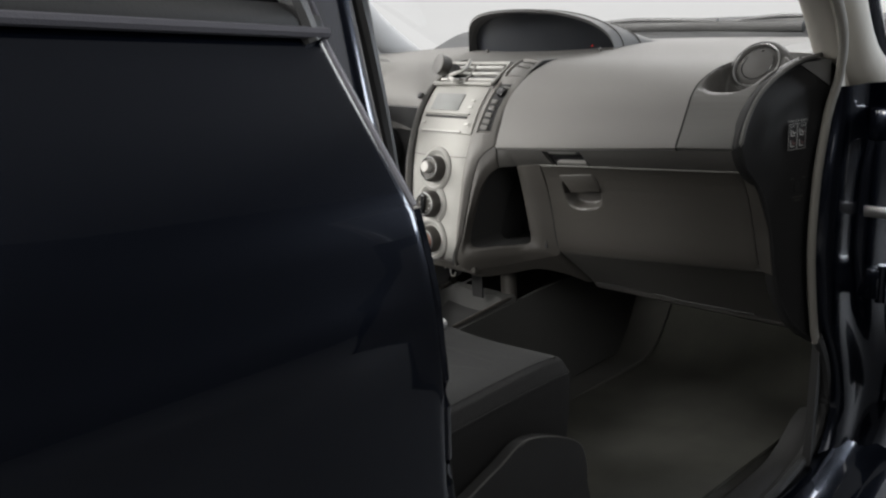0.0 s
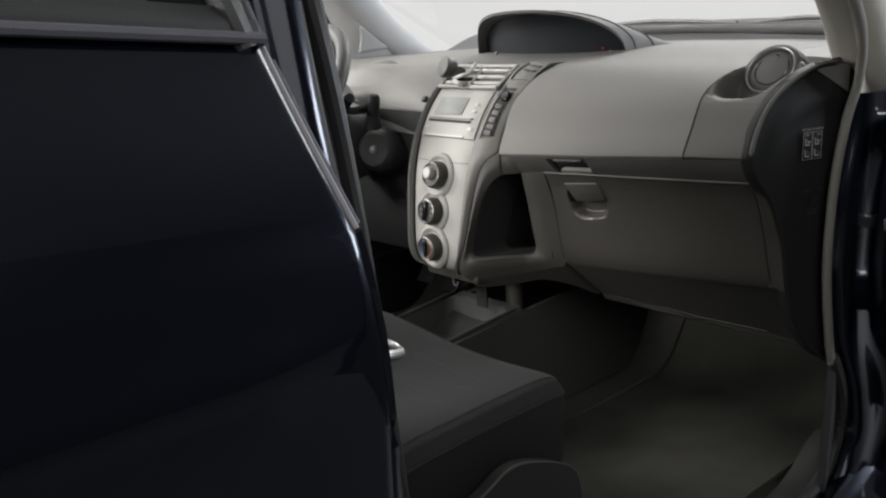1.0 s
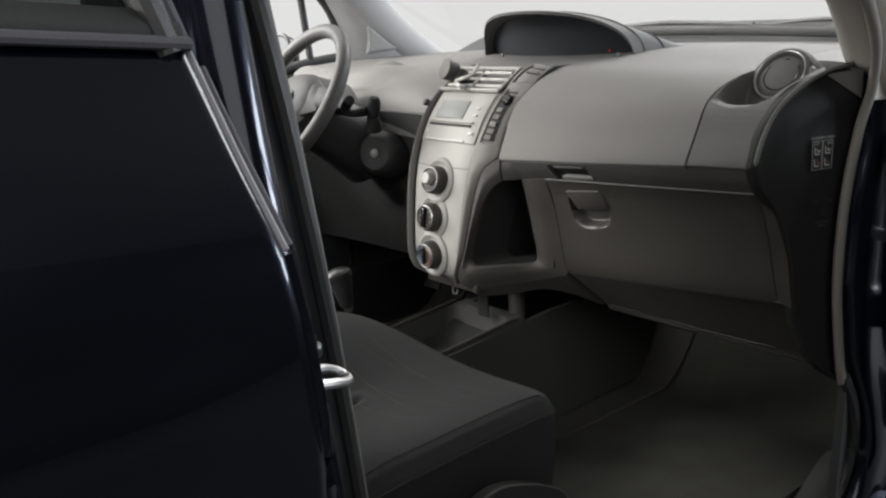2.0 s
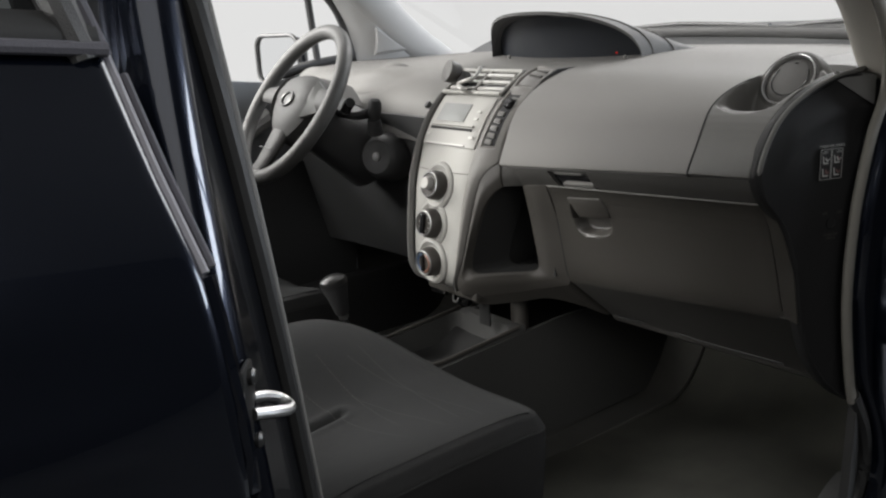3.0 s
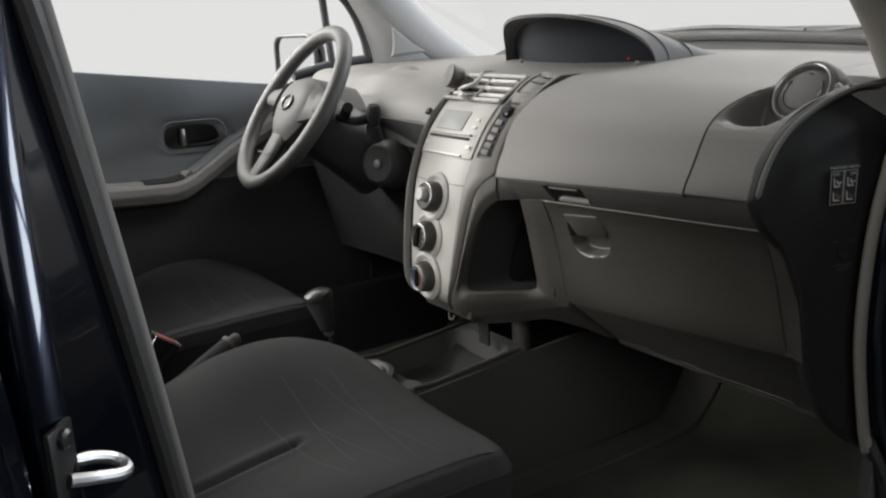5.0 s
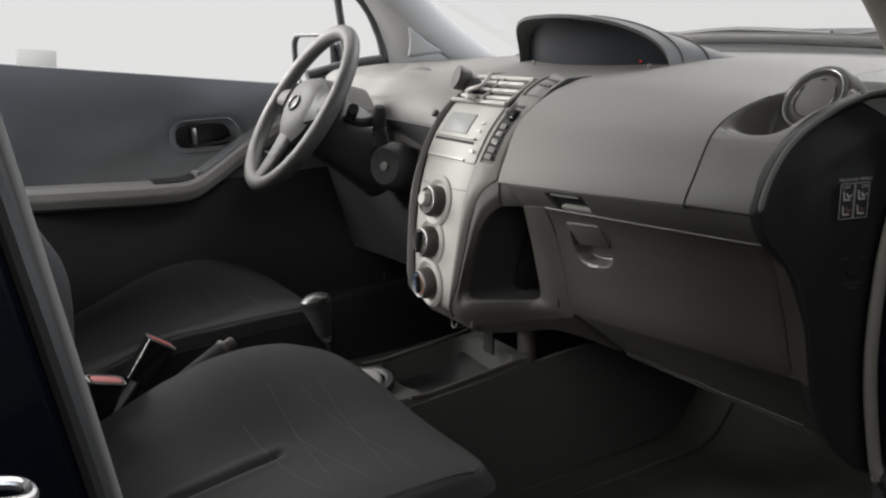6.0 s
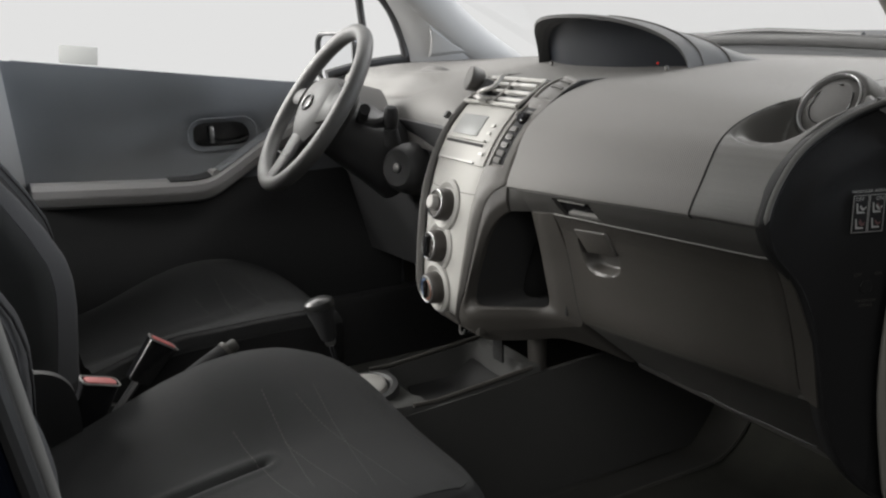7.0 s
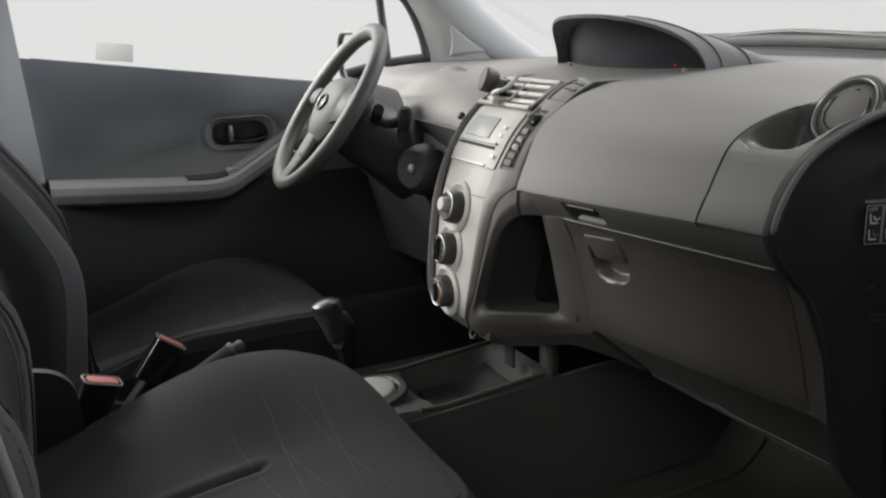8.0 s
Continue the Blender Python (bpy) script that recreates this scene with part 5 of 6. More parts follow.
def make_seat(at, label, fold=1, lift=(0, 0, 0), rake=0.0):
    seat = thing("front_seat", at, label, "car seat", "front seats")
    o = Vector((0.35, 0, 0))

    def top(u, v):
        x, y = mix(-0.242, 0.192, u), mix(-0.52, -0.062, v)
        y -= 0.040 * abs(2 * u - 1) ** 7 * smooth(0.5, 1, v)
        return o + Vector((x, y, cushion_z(x, y, lift) + fold * crease(x, y)))

    part("cushion_panel", sheet(top, 90, 100, (0, 0, -0.05)), FABRIC, seat, "charcoal fabric cushion panel")

    def skirt(u, v):
        # rounded border that wraps both sides and the front
        side = spline([(-0.242, -0.54, 0), (-0.242, -0.30, 0), (-0.2415, -0.14, 0), (-0.228, -0.092, 0), (-0.16, -0.067, 0), (-0.025, -0.061, 0), (0.11, -0.067, 0), (0.178, -0.092, 0), (0.1915, -0.14, 0), (0.192, -0.30, 0), (0.192, -0.54, 0)], 80)
        p = along(side, u)
        q = along(side, min(1, u + 0.01)) - along(side, max(0, u - 0.01))
        n = Vector((-q.y, q.x, 0)).normalized()
        z0 = cushion_z(p.x, p.y, lift)
        drop = (-0.0004, 0.005, 0.022, 0.045, 0.100, 0.150, 0.165)
        outs = (-0.004, 0.013, 0.024, 0.027, 0.024, 0.018, 0.006)
        k = v * 6
        i = min(5, int(k))
        return o + Vector((p.x, p.y, z0)) + n * mix(0.70, 1.0, abs(n.y)) * mix(outs[i], outs[i + 1], k - i) - Vector((0, 0, mix(drop[i], drop[i + 1], k - i)))

    part("cushion_border", sheet(lambda u, v: skirt(u, 0.36 * v), 90, 14), FABRIC2, seat, "woven charcoal border round the cushion")
    part("cushion_side", sheet(lambda u, v: skirt(u, mix(0.36, 1, v)) - Vector((0, 0, 0.0015 * (1 - v))), 90, 16), SIDECLOTH, seat, "black cloth side of the cushion")
    part("piping", tube([skirt(u, 0.365) for u in np.linspace(0, 1, 100)], 0.0016, 6), FABRIC2, seat)
    part("cushion_base", box(0.125, 0.54, -0.52, -0.08, 0.38, 0.50, 0.02), BLACK, seat)
    cover = [(-0.58, 0.36), (-0.58, 0.545), (-0.50, 0.540), (-0.40, 0.500), (-0.302, 0.522), (-0.243, 0.541), (-0.183, 0.526), (-0.124, 0.494), (-0.104, 0.462), (-0.100, 0.42), (-0.105, 0.340), (-0.30, 0.33)]
    for x, s in ((0.578, 1), (0.110, -1)):
        shield = [(p.x, p.y) for p in spline([(*q, 0) for q in cover], 60)]
        m = Matrix(((0, 0, s, x), (1, 0, 0, 0), (0, 1, 0, 0), (0, 0, 0, 1)))
        part("side_shield", prism(shield, m, 0.018, 0.005, 3), SHIELD, seat, "dark grey plastic side shield")
        part("shield_edge", tube([m @ Vector((a, b, 0.0165)) for a, b in shield[10:50]], 0.0018, 6), RIDGE, seat, "rounded edge of the shield, highlight put in as paler grey")
        part("seat_rail", box(x - 0.03, x + 0.01, -0.58, 0.02, 0.262, 0.30, 0.004), STEEL, seat)
        part("rail_leg", box(x - 0.025, x + 0.005, -0.50, -0.06, 0.29, 0.36, 0.004), BLACK, seat)
        hump = spline([(y, z, 0) for y, z in ((-0.575, 0.55), (-0.572, 0.665), (-0.545, 0.687), (-0.514, 0.686), (-0.482, 0.678), (-0.463, 0.663), (-0.454, 0.640), (-0.452, 0.59), (-0.465, 0.55))], 40)
        if fold:
            part("recliner_cover", prism([(p.x, p.y) for p in hump], Matrix(((0, 0, s, x - 0.004 * s), (1, 0, 0, 0), (0, 1, 0, 0), (0, 0, 0, 1))), 0.016, 0.005, 3), SHIELD, seat, "smooth dark recliner cover")

    def back(u, v):
        # padded backrest, narrower to the top, leaning rearwards
        a = 2 * math.pi * u
        c, s = math.cos(a), math.sin(a)
        z = mix(0.56, 1.16, v)
        crest = table(((0.56, -0.520), (0.64, -0.511), (0.70, -0.505), (0.745, -0.504), (0.785, -0.511), (0.838, -0.536), (0.889, -0.566), (0.933, -0.597), (1.0, -0.640), (1.16, -0.720)), z)
        w = 0.245 - 0.025 * v - 0.085 * smooth(0.6, 1.0, v) ** 2
        d = 0.062 * (1 - 0.35 * v)
        lean = crest - 0.040 - 0.83 * d
        end = 1 - 0.9 * smooth(0.94, 1.0, v) ** 3
        x = w * math.copysign(abs(c) ** 0.55, c) * end
        bol = 0.040 * math.exp(-((abs(x) - 0.185) / 0.05) ** 2) * (s < 0) * (1 - smooth(0.75, 0.98, v))
        if s < 0:
            y = lean + d * abs(s) ** 0.6 * end + bol
        else:
            y = lean - d * abs(s) ** 0.6 * end
        return o + Vector((x, y + rake, z))

    part("backrest", sheet(back, 56, 40, wrap=True), FABRIC, seat, "charcoal fabric backrest with side bolsters")
    # bolsters get a paler grey than the rest of the backrest
    for a, b in ((0.575, 0.685), (0.815, 0.925)):
        part("bolster_cover", sheet(lambda u, v, a=a, b=b: back(mix(a, b, u), mix(0.03, 0.86, v)) + Vector((0, 0.0012, 0.0)), 20, 40, (0, -0.006, 0)), BOLSTER, seat, "side bolster in a paler grey than the backrest's middle")
    for s in (-1, 1):
        part("bolster_seam", tube([o + Vector((s * (0.150 - 0.06 * smooth(0.6, 1, v)), back(0.75 - s * 0.08, v).y + 0.004, mix(0.56, 1.16, v))) for v in np.linspace(0.05, 0.9, 24)], 0.0022, 6), FABRIC2, seat)
        part("headrest_post", tube([o + Vector((s * 0.06, -0.80, 1.12)), o + Vector((s * 0.06, -0.84, 1.24))], 0.006, 8), STEEL, seat)
    part("headrest", lathe([(0.02, -0.085), (0.10, -0.075), (0.125, -0.03), (0.125, 0.03), (0.10, 0.075), (0.02, 0.085)], axis(o + Vector((0, -0.845, 1.27)), (0, -0.2, 1)), 28, 1.0, 0.42), FABRIC2, seat)

    # stitched seams down both bolsters
    for cu in (0.625, 0.655, 0.845, 0.875):
        bm = bmesh.new()
        for k in range(44):
            q = []
            for v, e in ((0, 1), (0.55, 1), (0.55, -1), (0, -1)):
                p = back(cu, 0.06 + 0.80 * (k + v) / 44)
                q.append(bm.verts.new(p + Vector((0, 0.0028, 0)) + e * Vector((0.0008, 0, 0))))
            bm.faces.new(q)
        part("bolster_stitching", bm, THREAD, seat, "pale stitched seam", kind="stuff")

    # decorative stitching in broken lines
    bm = bmesh.new()
    for ax, ay, bx, by in ((-0.145, -0.226, 0.090, -0.237), (-0.120, -0.186, 0.162, -0.154), (-0.135, -0.155, 0.145, -0.183), (-0.044, -0.229, 0.150, -0.208), (-0.095, -0.282, 0.135, -0.258)):
        n = int(math.hypot(bx - ax, by - ay) / 0.0075)
        for k in range(n):
            t0, t1 = (k + 0.15) / n, (k + 0.75) / n
            w = Vector((-(by - ay), bx - ax, 0)).normalized() * 0.0006
            q = []
            for t, sg in ((t0, 1), (t1, 1), (t1, -1), (t0, -1)):
                x, y = mix(ax, bx, t), mix(ay, by, t) + 0.003 * math.sin(3.1 * t)
                q.append(bm.verts.new(o + Vector((x, y, cushion_z(x, y, lift) + fold * crease(x, y) + 0.0008)) + sg * w))
            bm.faces.new(q)
    part("stitching", bm, THREAD, seat, "broken pale grey stitching", kind="stuff")
    return seat


make_seat((0.35, -0.30, 0.262), "charcoal fabric front passenger seat, upright and empty")
drv = make_seat((0.35, -0.30, 0.262), "charcoal fabric driver's seat with side bolsters, empty", 0, (-0.018, -0.004, 0.010), -0.025)
drv.location = (0.35 - 0.715, -0.30 + 0.110, 0.262 - 0.022)
part("seat_riser", merge(box(-0.60, -0.56, -0.5, 0.05, 0.24, 0.254, 0.004), box(-0.16, -0.12, -0.5, 0.05, 0.24, 0.254, 0.004)), BLACK, car)


# belt buckles between the seats
def buckle(at, lean, label):
    b = thing("seat_belt_buckle", at, label, "seat belt buckle", "belt buckles")
    m = axis(at, lean, (1, 0.25, 0))
    body = part("housing", sheet(lambda u, v: m @ Vector((0.026 * mix(0.8, 1.0, v) * math.copysign(abs(math.cos(2 * math.pi * u)) ** 0.4, math.cos(2 * math.pi * u)), 0.0125 * math.copysign(abs(math.sin(2 * math.pi * u)) ** 0.4, math.sin(2 * math.pi * u)), mix(-0.075, 0.0, v))), 32, 6, wrap=True), GLOSS, b, "black buckle housing")
    part("rim", tube([m @ Vector((x, y, 0.0)) for x, y in rounded(0.052, 0.025, 0.006)], 0.0016, 6, closed=True), DASH, body, "worn grey rim")
    part("release_button", prism(rounded(0.044, 0.0165, 0.004), m @ Matrix.Translation((0, 0, -0.004)), 0.0055, 0.002), RED, b, "red release button")
    part("stalk", tube([m @ Vector((0, 0, -0.07)), m @ Vector((0, 0, -0.16))], 0.013, 10, flat=0.5), BLACK, b, "black webbing stalk")
    return b


buckle((0.092, -0.420, 0.647), (0.10, 0.38, 0.92), "black belt buckle with a red button beside the passenger seat")
buckle((-0.104, -0.300, 0.617), (0.05, 0.62, 0.78), "black belt buckle with a red button beside the driver's seat")

# ================================================================ centre console
console = thing("floor_console", (0, 0.1, 0.26), "black plastic floor console with an open tray", "centre console")


def console_top(u, v):
    a = mix(-1, 1, u)
    y = mix(-0.62, 0.32, v)
    w = 0.098 - 0.02 * smooth(-0.1, -0.5, y)
    z = table(((-0.62, 0.50), (-0.35, 0.455), (-0.12, 0.470), (0.02, 0.492), (0.10, 0.486), (0.32, 0.505)), y)
    rim = smooth(0.80, 0.90, abs(a))
    a_end = 0.035 * abs(a) ** 3
    dip = smooth(0.085 + 0.6 * a_end, 0.105 + 0.6 * a_end, y) * (1 - smooth(0.272 - a_end, 0.304 - a_end, y)) * (1 - rim)
    z -= 0.060 * dip + 0.02 * max(0, abs(a) - 0.93) / 0.07
    return Vector((w * a, y, z))


part("tray_top", sheet(console_top, 40, 90, (0, 0, -0.012)), CONSOLE, console, "black tray moulding")
for s in (-1, 1):
    part("side_wall", sheet(lambda u, v, s=s: Vector((s * (0.099 + 0.02 * v - 0.02 * smooth(-0.1, -0.5, mix(-0.62, 0.92, u))), mix(-0.62, 0.92, u), mix(table(((-0.62, 0.48), (-0.35, 0.435), (-0.12, 0.450), (0.02, 0.475), (0.42, 0.50)), mix(-0.62, 0.92, u)), 0.26, v))), 24, 8, (-s * 0.01, 0, 0)), CONSOLE, console)
part("tray_rim", tube([(0.094, y, table(((0.02, 0.494), (0.10, 0.489), (0.32, 0.508)), y)) for y in np.linspace(0.06, 0.30, 12)], 0.004, 6), LOWER, console)
part("tray_rim", tube([(-0.094, y, table(((0.02, 0.494), (0.10, 0.489), (0.32, 0.508)), y)) for y in np.linspace(0.06, 0.30, 12)], 0.004, 6), LOWER, console)
part("tray_insert", sheet(lambda u, v: Vector((mix(-0.075, 0.075, u), mix(0.13, 0.28, v), 0.437 + 0.028 * smooth(0.55, 1.0, v) + 0.010 * abs(2 * u - 1) ** 4)), 10, 12, (0, 0, -0.005)), FELT, console, "black tray insert")
part("power_socket", lathe([(0.014, 0), (0.014, 0.010), (0.011, 0.012), (0.010, 0.004), (0.001, 0.004)], axis((0.018, 0.215, 0.580), (0.3, -0.9, 0.1)), 20), GLOSS, console)
part("support_post", lathe([(0.018, 0), (0.018, 0.16)], axis((0.060, 0.335, 0.42), (0, 0, 1)), 18), LOWER, console, "grey support post under the dash")
part("bracket", box(0.004, 0.036, 0.272, 0.278, 0.50, 0.60, 0.002), FELT, console)

gear = thing("gear_lever", (0.0, 0.03, 0.49), "gear lever with black grip and satin metal top", "gear lever")
GP = axis((-0.006, 0.008, 0.500), (0.0, -0.12, 1))
part("gate_plate", lathe([(0.050, -0.006), (0.048, 0.002), (0.042, 0.006), (0.001, 0.008)], GP, 36, 0.95, 0.9), SILVER, gear, "silver gate plate")
part("gate_ring", lathe([(0.066, -0.014), (0.064, -0.002), (0.055, 0.001), (0.050, -0.004)], GP, 36, ring=True), BLACK, gear)
part("gate_slot", box(-0.026, 0.002, -0.024, -0.012, 0.5035, 0.5075, 0.001), BLACK, gear, "dark shift slot")
GA, GB = Vector((-0.012, -0.022, 0.503)), Vector((-0.0175, -0.058, 0.672))
part("shaft", tube([GA, GA.lerp(GB, 0.62)], lambda t: mix(0.0060, 0.0055, t), 12), GLOSS, gear, "black shaft")
part("collar", lathe([(0.0075, -0.006), (0.0095, -0.002), (0.0100, 0.003)], axis(GA.lerp(GB, 0.53), GB - GA), 18), SATIN, gear, "satin metal collar")
GM = axis(GA.lerp(GB, 0.55), GB - GA)
part("grip", lathe([(0.009, 0.0), (0.012, 0.004), (0.0165, 0.036), (0.0210, 0.056), (0.0220, 0.064)], GM, 24, 1.0, 1.15), SWITCH, gear, "black tapered grip")
part("top_cap", lathe([(0.0221, 0.062), (0.0227, 0.067), (0.0210, 0.073), (0.015, 0.077), (0.001, 0.079)], GM, 24, 1.0, 1.15), CAP, gear, "dull metal top cap")

brake = thing("hand_brake", (-0.03, -0.40, 0.46), "grey hand brake lever between the seats", "hand brake")
part("lever", tube(spline([(-0.028, -0.46, 0.468), (-0.036, -0.36, 0.525), (-0.046, -0.27, 0.572), (-0.054, -0.212, 0.598)], 14), lambda t: mix(0.011, 0.0150, t), 16), SWITCH, brake, "dark grey grip")
part("grip_collar", lathe([(0.0155, -0.004), (0.0165, 0.0), (0.0150, 0.004)], axis((-0.055, -0.210, 0.599), (-0.12, 0.9, 0.42)), 16), LOWER, brake)
part("push_button", lathe([(0.0105, 0.0), (0.0105, 0.014), (0.008, 0.018), (0.001, 0.019)], axis((-0.0555, -0.207, 0.600), (-0.12, 0.9, 0.42)), 16), FASCIA, brake, "grey push button")
part("boot", lathe([(0.05, 0.0), (0.044, 0.02), (0.026, 0.045), (0.014, 0.055)], axis((-0.028, -0.46, 0.43), (0, 0.2, 1)), 20, 0.8, 1.6), BLACK, brake)

# floor mat
fm = thing("floor_mat", (0.42, 0.35, 0.255), "worn brown-grey carpet mat in the passenger footwell", "floor mat")
part("mat", sheet(lambda u, v: Vector((mix(0.22, 0.64, u), mix(-0.05, 0.82, v), pan(0, (mix(-0.05, 0.82, v) + 1.7) / 2.7).z + 0.026 + 0.006 * math.sin(7 * u + 5 * v))), 24, 40, (0, 0, -0.008)), MAT, fm)
part("bound_edge", tube([Vector((0.22, y, pan(0, (y + 1.7) / 2.7).z + 0.028)) for y in np.linspace(-0.05, 0.82, 30)], 0.004, 6), CARPET, fm)


# ================================================================ driver's door, shut
ddoor = thing("driver_door", (-0.76, -0.05, 0.40), "closed driver's door with charcoal trim and grey armrest", "car door")


def dpanel(u, v):
    y = mix(-0.466, 0.46, u)
    zt = belt_left(y) if y < 0.2 else mix(belt_left(0.2), 1.018, smooth(0.2, 0.46, y))
    z = mix(0.34, zt, v)
    x = -0.748 + 0.020 * smooth(0.86, 0.74, z) + 0.020 * smooth(zt - 0.14, zt - 0.01, z)
    x -= 0.020 * math.exp(-(((y + 0.008) / 0.080) ** 4) - ((z - 0.878) / 0.038) ** 4)
    return Vector((x, y, z))


part("trim_panel", sheet(dpanel, 80, 80, (-0.03, 0, 0)), DOORTRIM, ddoor, "charcoal plastic trim panel")
part("outer_skin", sheet(lambda u, v: Vector((-0.845 + 0.05 * smooth(0.8, 1, v), mix(-0.60, 0.56, u), mix(0.30, belt_left(mix(-0.6, 0.56, u)) - 0.01, v))), 8, 10, (0.02, 0, 0)), PAINT, ddoor)
part("lower_pocket", sheet(lambda u, v: Vector((-0.722 + 0.035 * math.sin(math.pi * v) + 0.006 * math.sin(6 * u), mix(-0.48, 0.42, u), mix(0.770, 0.36, v))), 16, 12, (-0.02, 0, 0)), POCKET, ddoor, "dark lower door pocket")


# armrest: a thick grey shelf that climbs to the front
ARMP = spline([(-0.676, -0.438, 0.796), (-0.668, -0.30, 0.787), (-0.668, -0.16, 0.777), (-0.672, -0.07, 0.777), (-0.684, 0.00, 0.808), (-0.698, 0.08, 0.852), (-0.712, 0.20, 0.908)], 50)


def arm(u, v):
    p = along(ARMP, v)
    ring = ((-0.075, 0.010), (-0.035, 0.014), (-0.008, 0.011), (0.006, 0.002), (0.010, -0.014), (0.004, -0.032), (-0.02, -0.042), (-0.06, -0.040), (-0.085, -0.02))
    k = u * len(ring)
    i = int(k) % len(ring)
    a, b = ring[i], ring[(i + 1) % len(ring)]
    t = k - int(k)
    return p + Vector((mix(a[0], b[0], t), 0, mix(a[1], b[1], t)))


arm_part = part("armrest", sheet(arm, 36, 50, wrap=True), ARM, ddoor, "mid-grey plastic armrest")
# no recess is cut; darker strips stand in for the shaded pockets
part("pocket_shade_strip", sheet(lambda u, v: along(ARMP, mix(0.34, 0.52, v)) + Vector((mix(-0.050, -0.006, u) + 0.002, 0, mix(0.0165, 0.0125, smooth(0.6, 1, u)))), 6, 16, (0, 0, -0.002)), POCKET, arm_part, "flat dark strip in place of the shaded pull pocket")
part("front_pocket", sheet(lambda u, v: along(ARMP, mix(0.57, 0.95, v)) + Vector((mix(-0.05, -0.004, u), 0, mix(0.0165, 0.0115, smooth(0.6, 1, u)))), 6, 14, (0, 0, -0.002)), DOORTRIM, arm_part)
part("pocket_bridge", tube([along(ARMP, 0.545) + Vector((-0.05, 0, 0.010)), along(ARMP, 0.55) + Vector((-0.006, 0, 0.011))], 0.009, 8), ARM, arm_part)
DH = Matrix(((0, 0, 1, -0.752), (1, 0, 0, -0.008), (0, 1, 0, 0.877), (0, 0, 0, 1)))
part("handle_bezel", tube([DH @ Vector((x, y, 0.006)) for x, y in rounded(0.162, 0.074, 0.034)], 0.0022, 8, closed=True, up=(1, 0, 0)), DOORTRIM, ddoor)
part("handle_cavity", prism(rounded(0.138, 0.058, 0.026), DH @ Matrix.Translation((0, 0, -0.012)), 0.004), GLOSS, ddoor)
dh = part("door_handle", tube(spline([DH @ Vector(p) for p in ((-0.030, -0.016, 0.004), (0.0, -0.019, 0.010), (0.035, -0.018, 0.010), (0.060, -0.012, 0.004))], 14), lambda t: 0.0045, 10, flat=0.7), CAP, ddoor, "satin metal inner door handle")
part("lock_button", box(-0.032, -0.022, -0.020, 0.020, 0.0, 0.014, 0.003, 2, DH), STEEL, dh, "silver lock button")
part("window_sill_rubber", tube([(-0.734, y, belt_left(y) - 0.001) for y in np.linspace(-0.44, 0.22, 20)], 0.0035, 8), DOORTRIM, ddoor)
part("window_frame", merge(
    tube(spline([(-0.762, -0.475, 1.07), (-0.748, -0.500, 1.18), (-0.70, -0.54, 1.36), (-0.67, -0.52, 1.43)], 12), 0.016, 10),
    tube(spline([(-0.72, 0.470, 1.036), (-0.716, 0.452, 1.10), (-0.706, 0.400, 1.185), (-0.685, 0.25, 1.31), (-0.655, 0.02, 1.42), (-0.65, -0.5, 1.44)], 24), 0.012, 10)), BLACK, ddoor, "black window frame")
part("window_post", tube([(-0.735, 0.372, 1.00), (-0.722, 0.348, 1.18), (-0.70, 0.32, 1.29)], 0.0095, 10), BLACK, ddoor, "black quarter window post")
part("quarter_sill", tube(spline([(-0.742, 0.26, 1.000), (-0.735, 0.36, 1.020), (-0.728, 0.47, 1.030), (-0.716, 0.53, 1.026)], 10), 0.013, 10), BLACK, ddoor)
part("window_glass", sheet(lambda u, v: Vector((mix(-0.765, -0.69, v), mix(-0.47, 0.36, u), mix(belt_left(mix(-0.47, 0.36, u)) - 0.01, 1.40, v))), 6, 4), GLASS, ddoor, "clear wound-up window glass").visible_shadow = False

# far door mirror
mir = thing("door_mirror", (-0.93, 0.37, 1.0), "dark door mirror on the driver's side showing the white studio", "wing mirror")
MM = Matrix.Translation((-0.962, 0.372, 1.030)) @ Matrix.Rotation(radians(9), 4, "Z")
part("housing", sheet(lambda u, v: MM @ Vector((0.098 * math.copysign(abs(math.cos(2 * math.pi * u)) ** 0.5, math.cos(2 * math.pi * u)) * (1 - 0.75 * v ** 3), 0.075 * v, 0.068 * math.copysign(abs(math.sin(2 * math.pi * u)) ** 0.5, math.sin(2 * math.pi * u)) * (1 - 0.75 * v ** 3))), 40, 10, wrap=True), PAINT, mir)
part("rim", tube([MM @ Vector((x, 0.0, z)) for x, z in rounded(0.195, 0.135, 0.035)], 0.006, 8, closed=True, up=(0, 1, 0)), BLACK, mir, "black mirror rim")
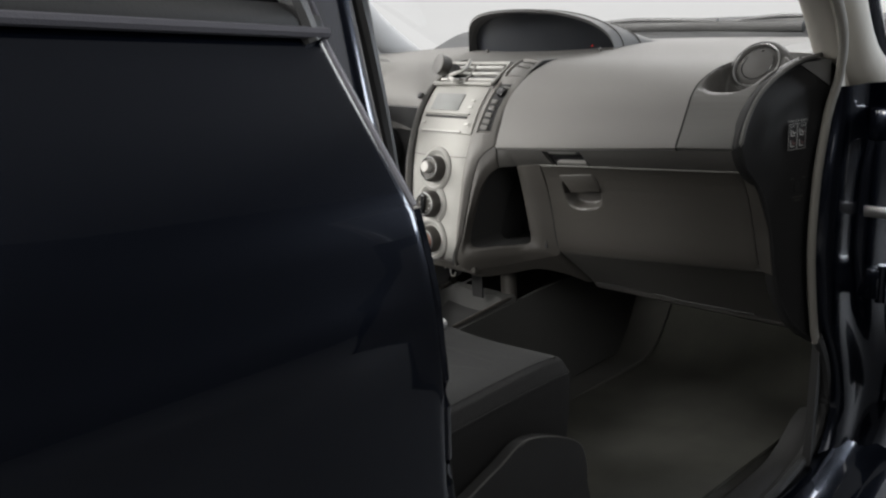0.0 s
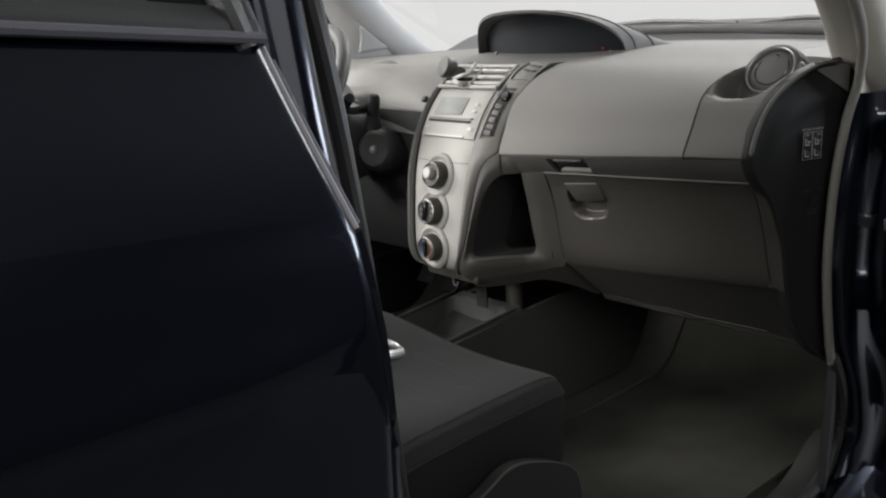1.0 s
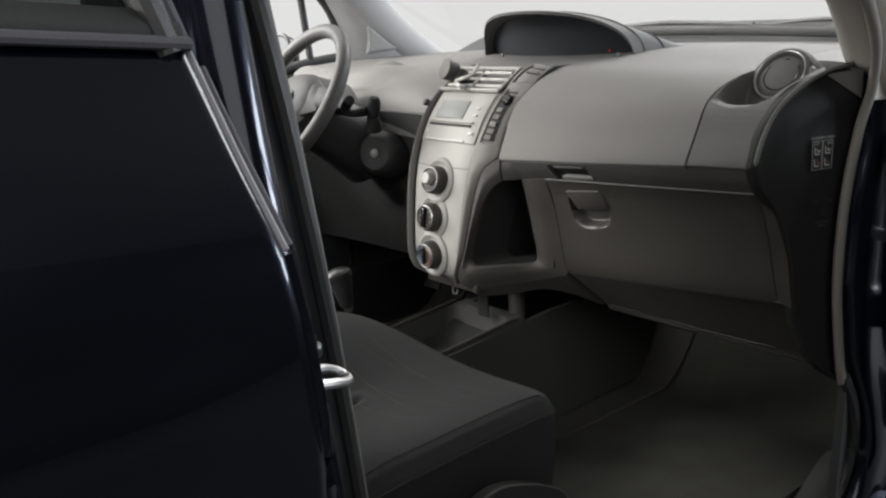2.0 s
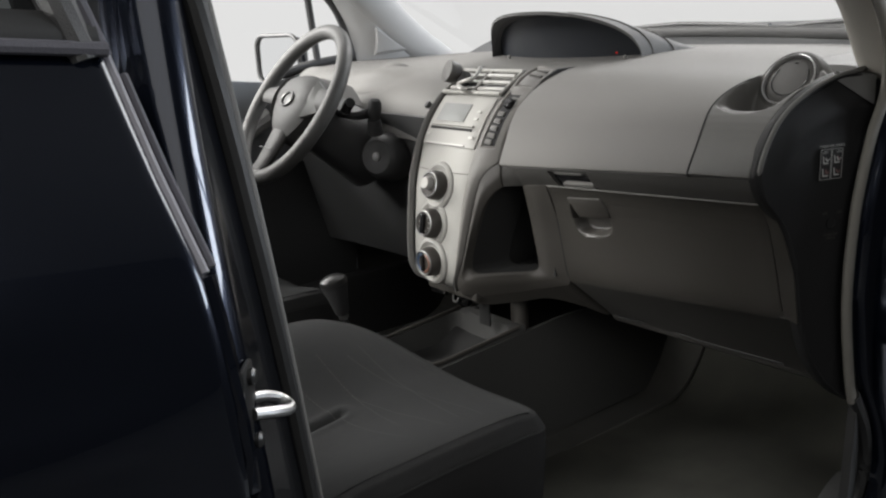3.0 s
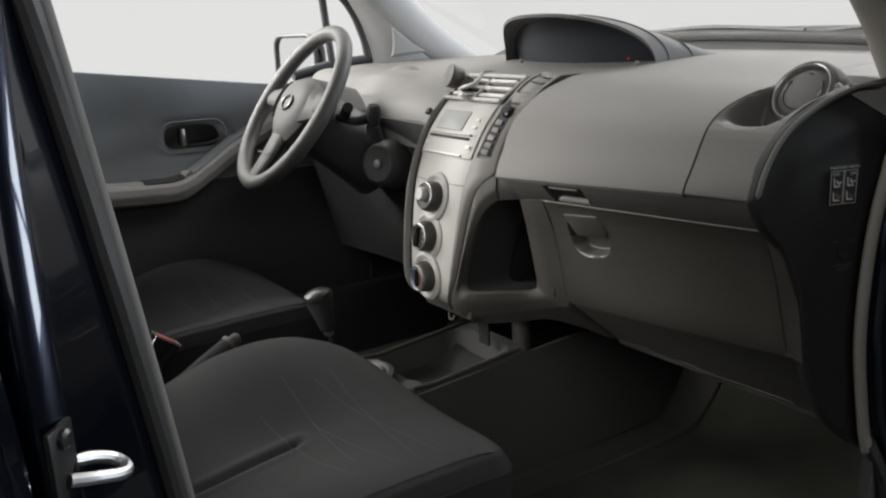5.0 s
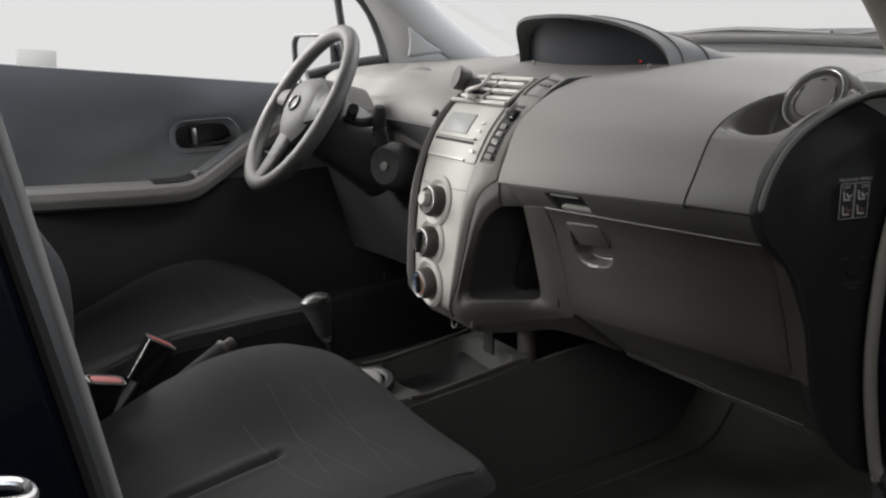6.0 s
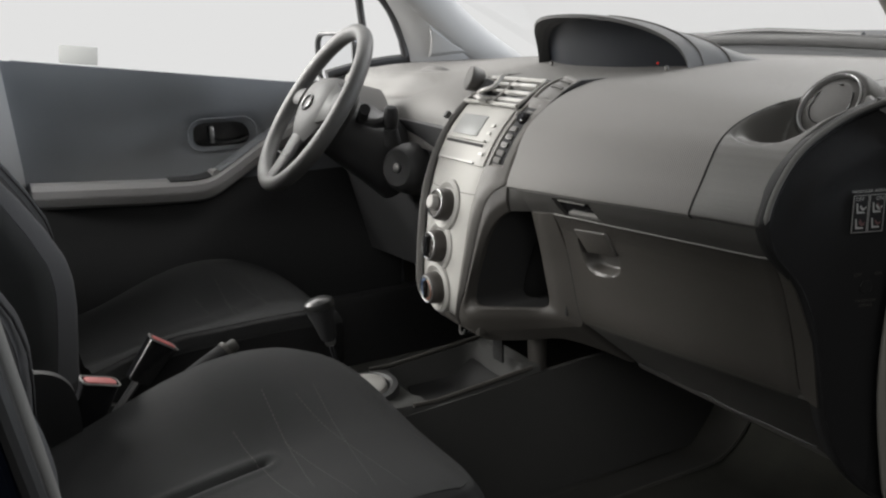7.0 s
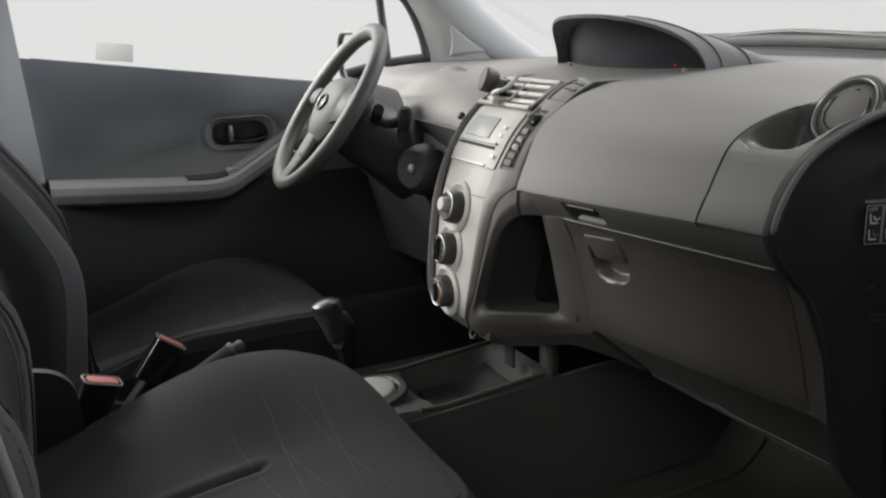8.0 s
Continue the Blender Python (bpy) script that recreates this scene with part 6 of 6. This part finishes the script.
part("mirror_glass", prism(rounded(0.186, 0.126, 0.03), MM @ Matrix.Translation((0, 0.006, 0)) @ Matrix.Rotation(radians(90), 4, "X"), 0.003), MIRROR, mir, "mirror glass")
part("arm", tube([MM @ Vector((0.08, 0.03, -0.05)), Vector((-0.77, 0.45, 0.985))], 0.022, 10), PAINT, mir)

# footrest and pedals
ped = thing("pedal_set", (-0.40, 0.55, 0.30), "dark pedals with rubber pads in the driver's footwell", "pedals")
for x, y in ((-0.50, 0.58), (-0.38, 0.56), (-0.25, 0.60)):
    part("pedal_arm", tube(spline([(x + 0.01, y + 0.12, 0.62), (x, y + 0.04, 0.50), (x, y, 0.42)], 8), 0.007, 8), STEEL, ped)
    part("pedal_pad", box(-0.032, 0.032, -0.028, 0.028, -0.006, 0.006, 0.004, 2, axis((x, y - 0.01, 0.41), (0, -0.8, 0.6))), RUBBER, ped)

# ================================================================ wipers outside the screen
for nm, pts, lab in (("wiper", [(-0.34, 1.02, 1.052), (-0.10, 0.995, 1.060), (0.18, 0.965, 1.057), (0.46, 0.90, 1.050)], "black wiper arm and blade at the screen's foot"), ("wiper", [(0.10, 1.06, 1.044), (0.30, 1.02, 1.054), (0.55, 0.95, 1.054), (0.68, 0.86, 1.048)], "black wiper arm and blade at the screen's foot")):
    w = thing(nm, pts[0], lab, "wiper", "wipers")
    s = spline(pts, 20)
    part("blade", tube(s, 0.0085, 8, flat=1.5), RUBBER, w)
    part("arm", tube([p + Vector((0, 0.02, 0.018 - 0.010 * abs(2 * k / 20 - 0.8))) for k, p in enumerate(s[:15])], 0.0055, 8), BLACK, w)
    part("pivot", lathe([(0.022, -0.02), (0.022, 0.01), (0.015, 0.016)], axis(pts[0], (0, -0.3, 1)), 16), BLACK, w)

# pale board on the studio wall
sign = thing("wall_board", (-4.99, 0.14, 0.95), "blank pale grey board fixed on the white studio wall", "sign board")
part("board", box(-0.015, 0.015, -0.118, 0.118, -0.058, 0.058, 0.004, 2, pose(-4.985, 0.14, 0.990, -6.5, 0, 0)), SIGN, sign)
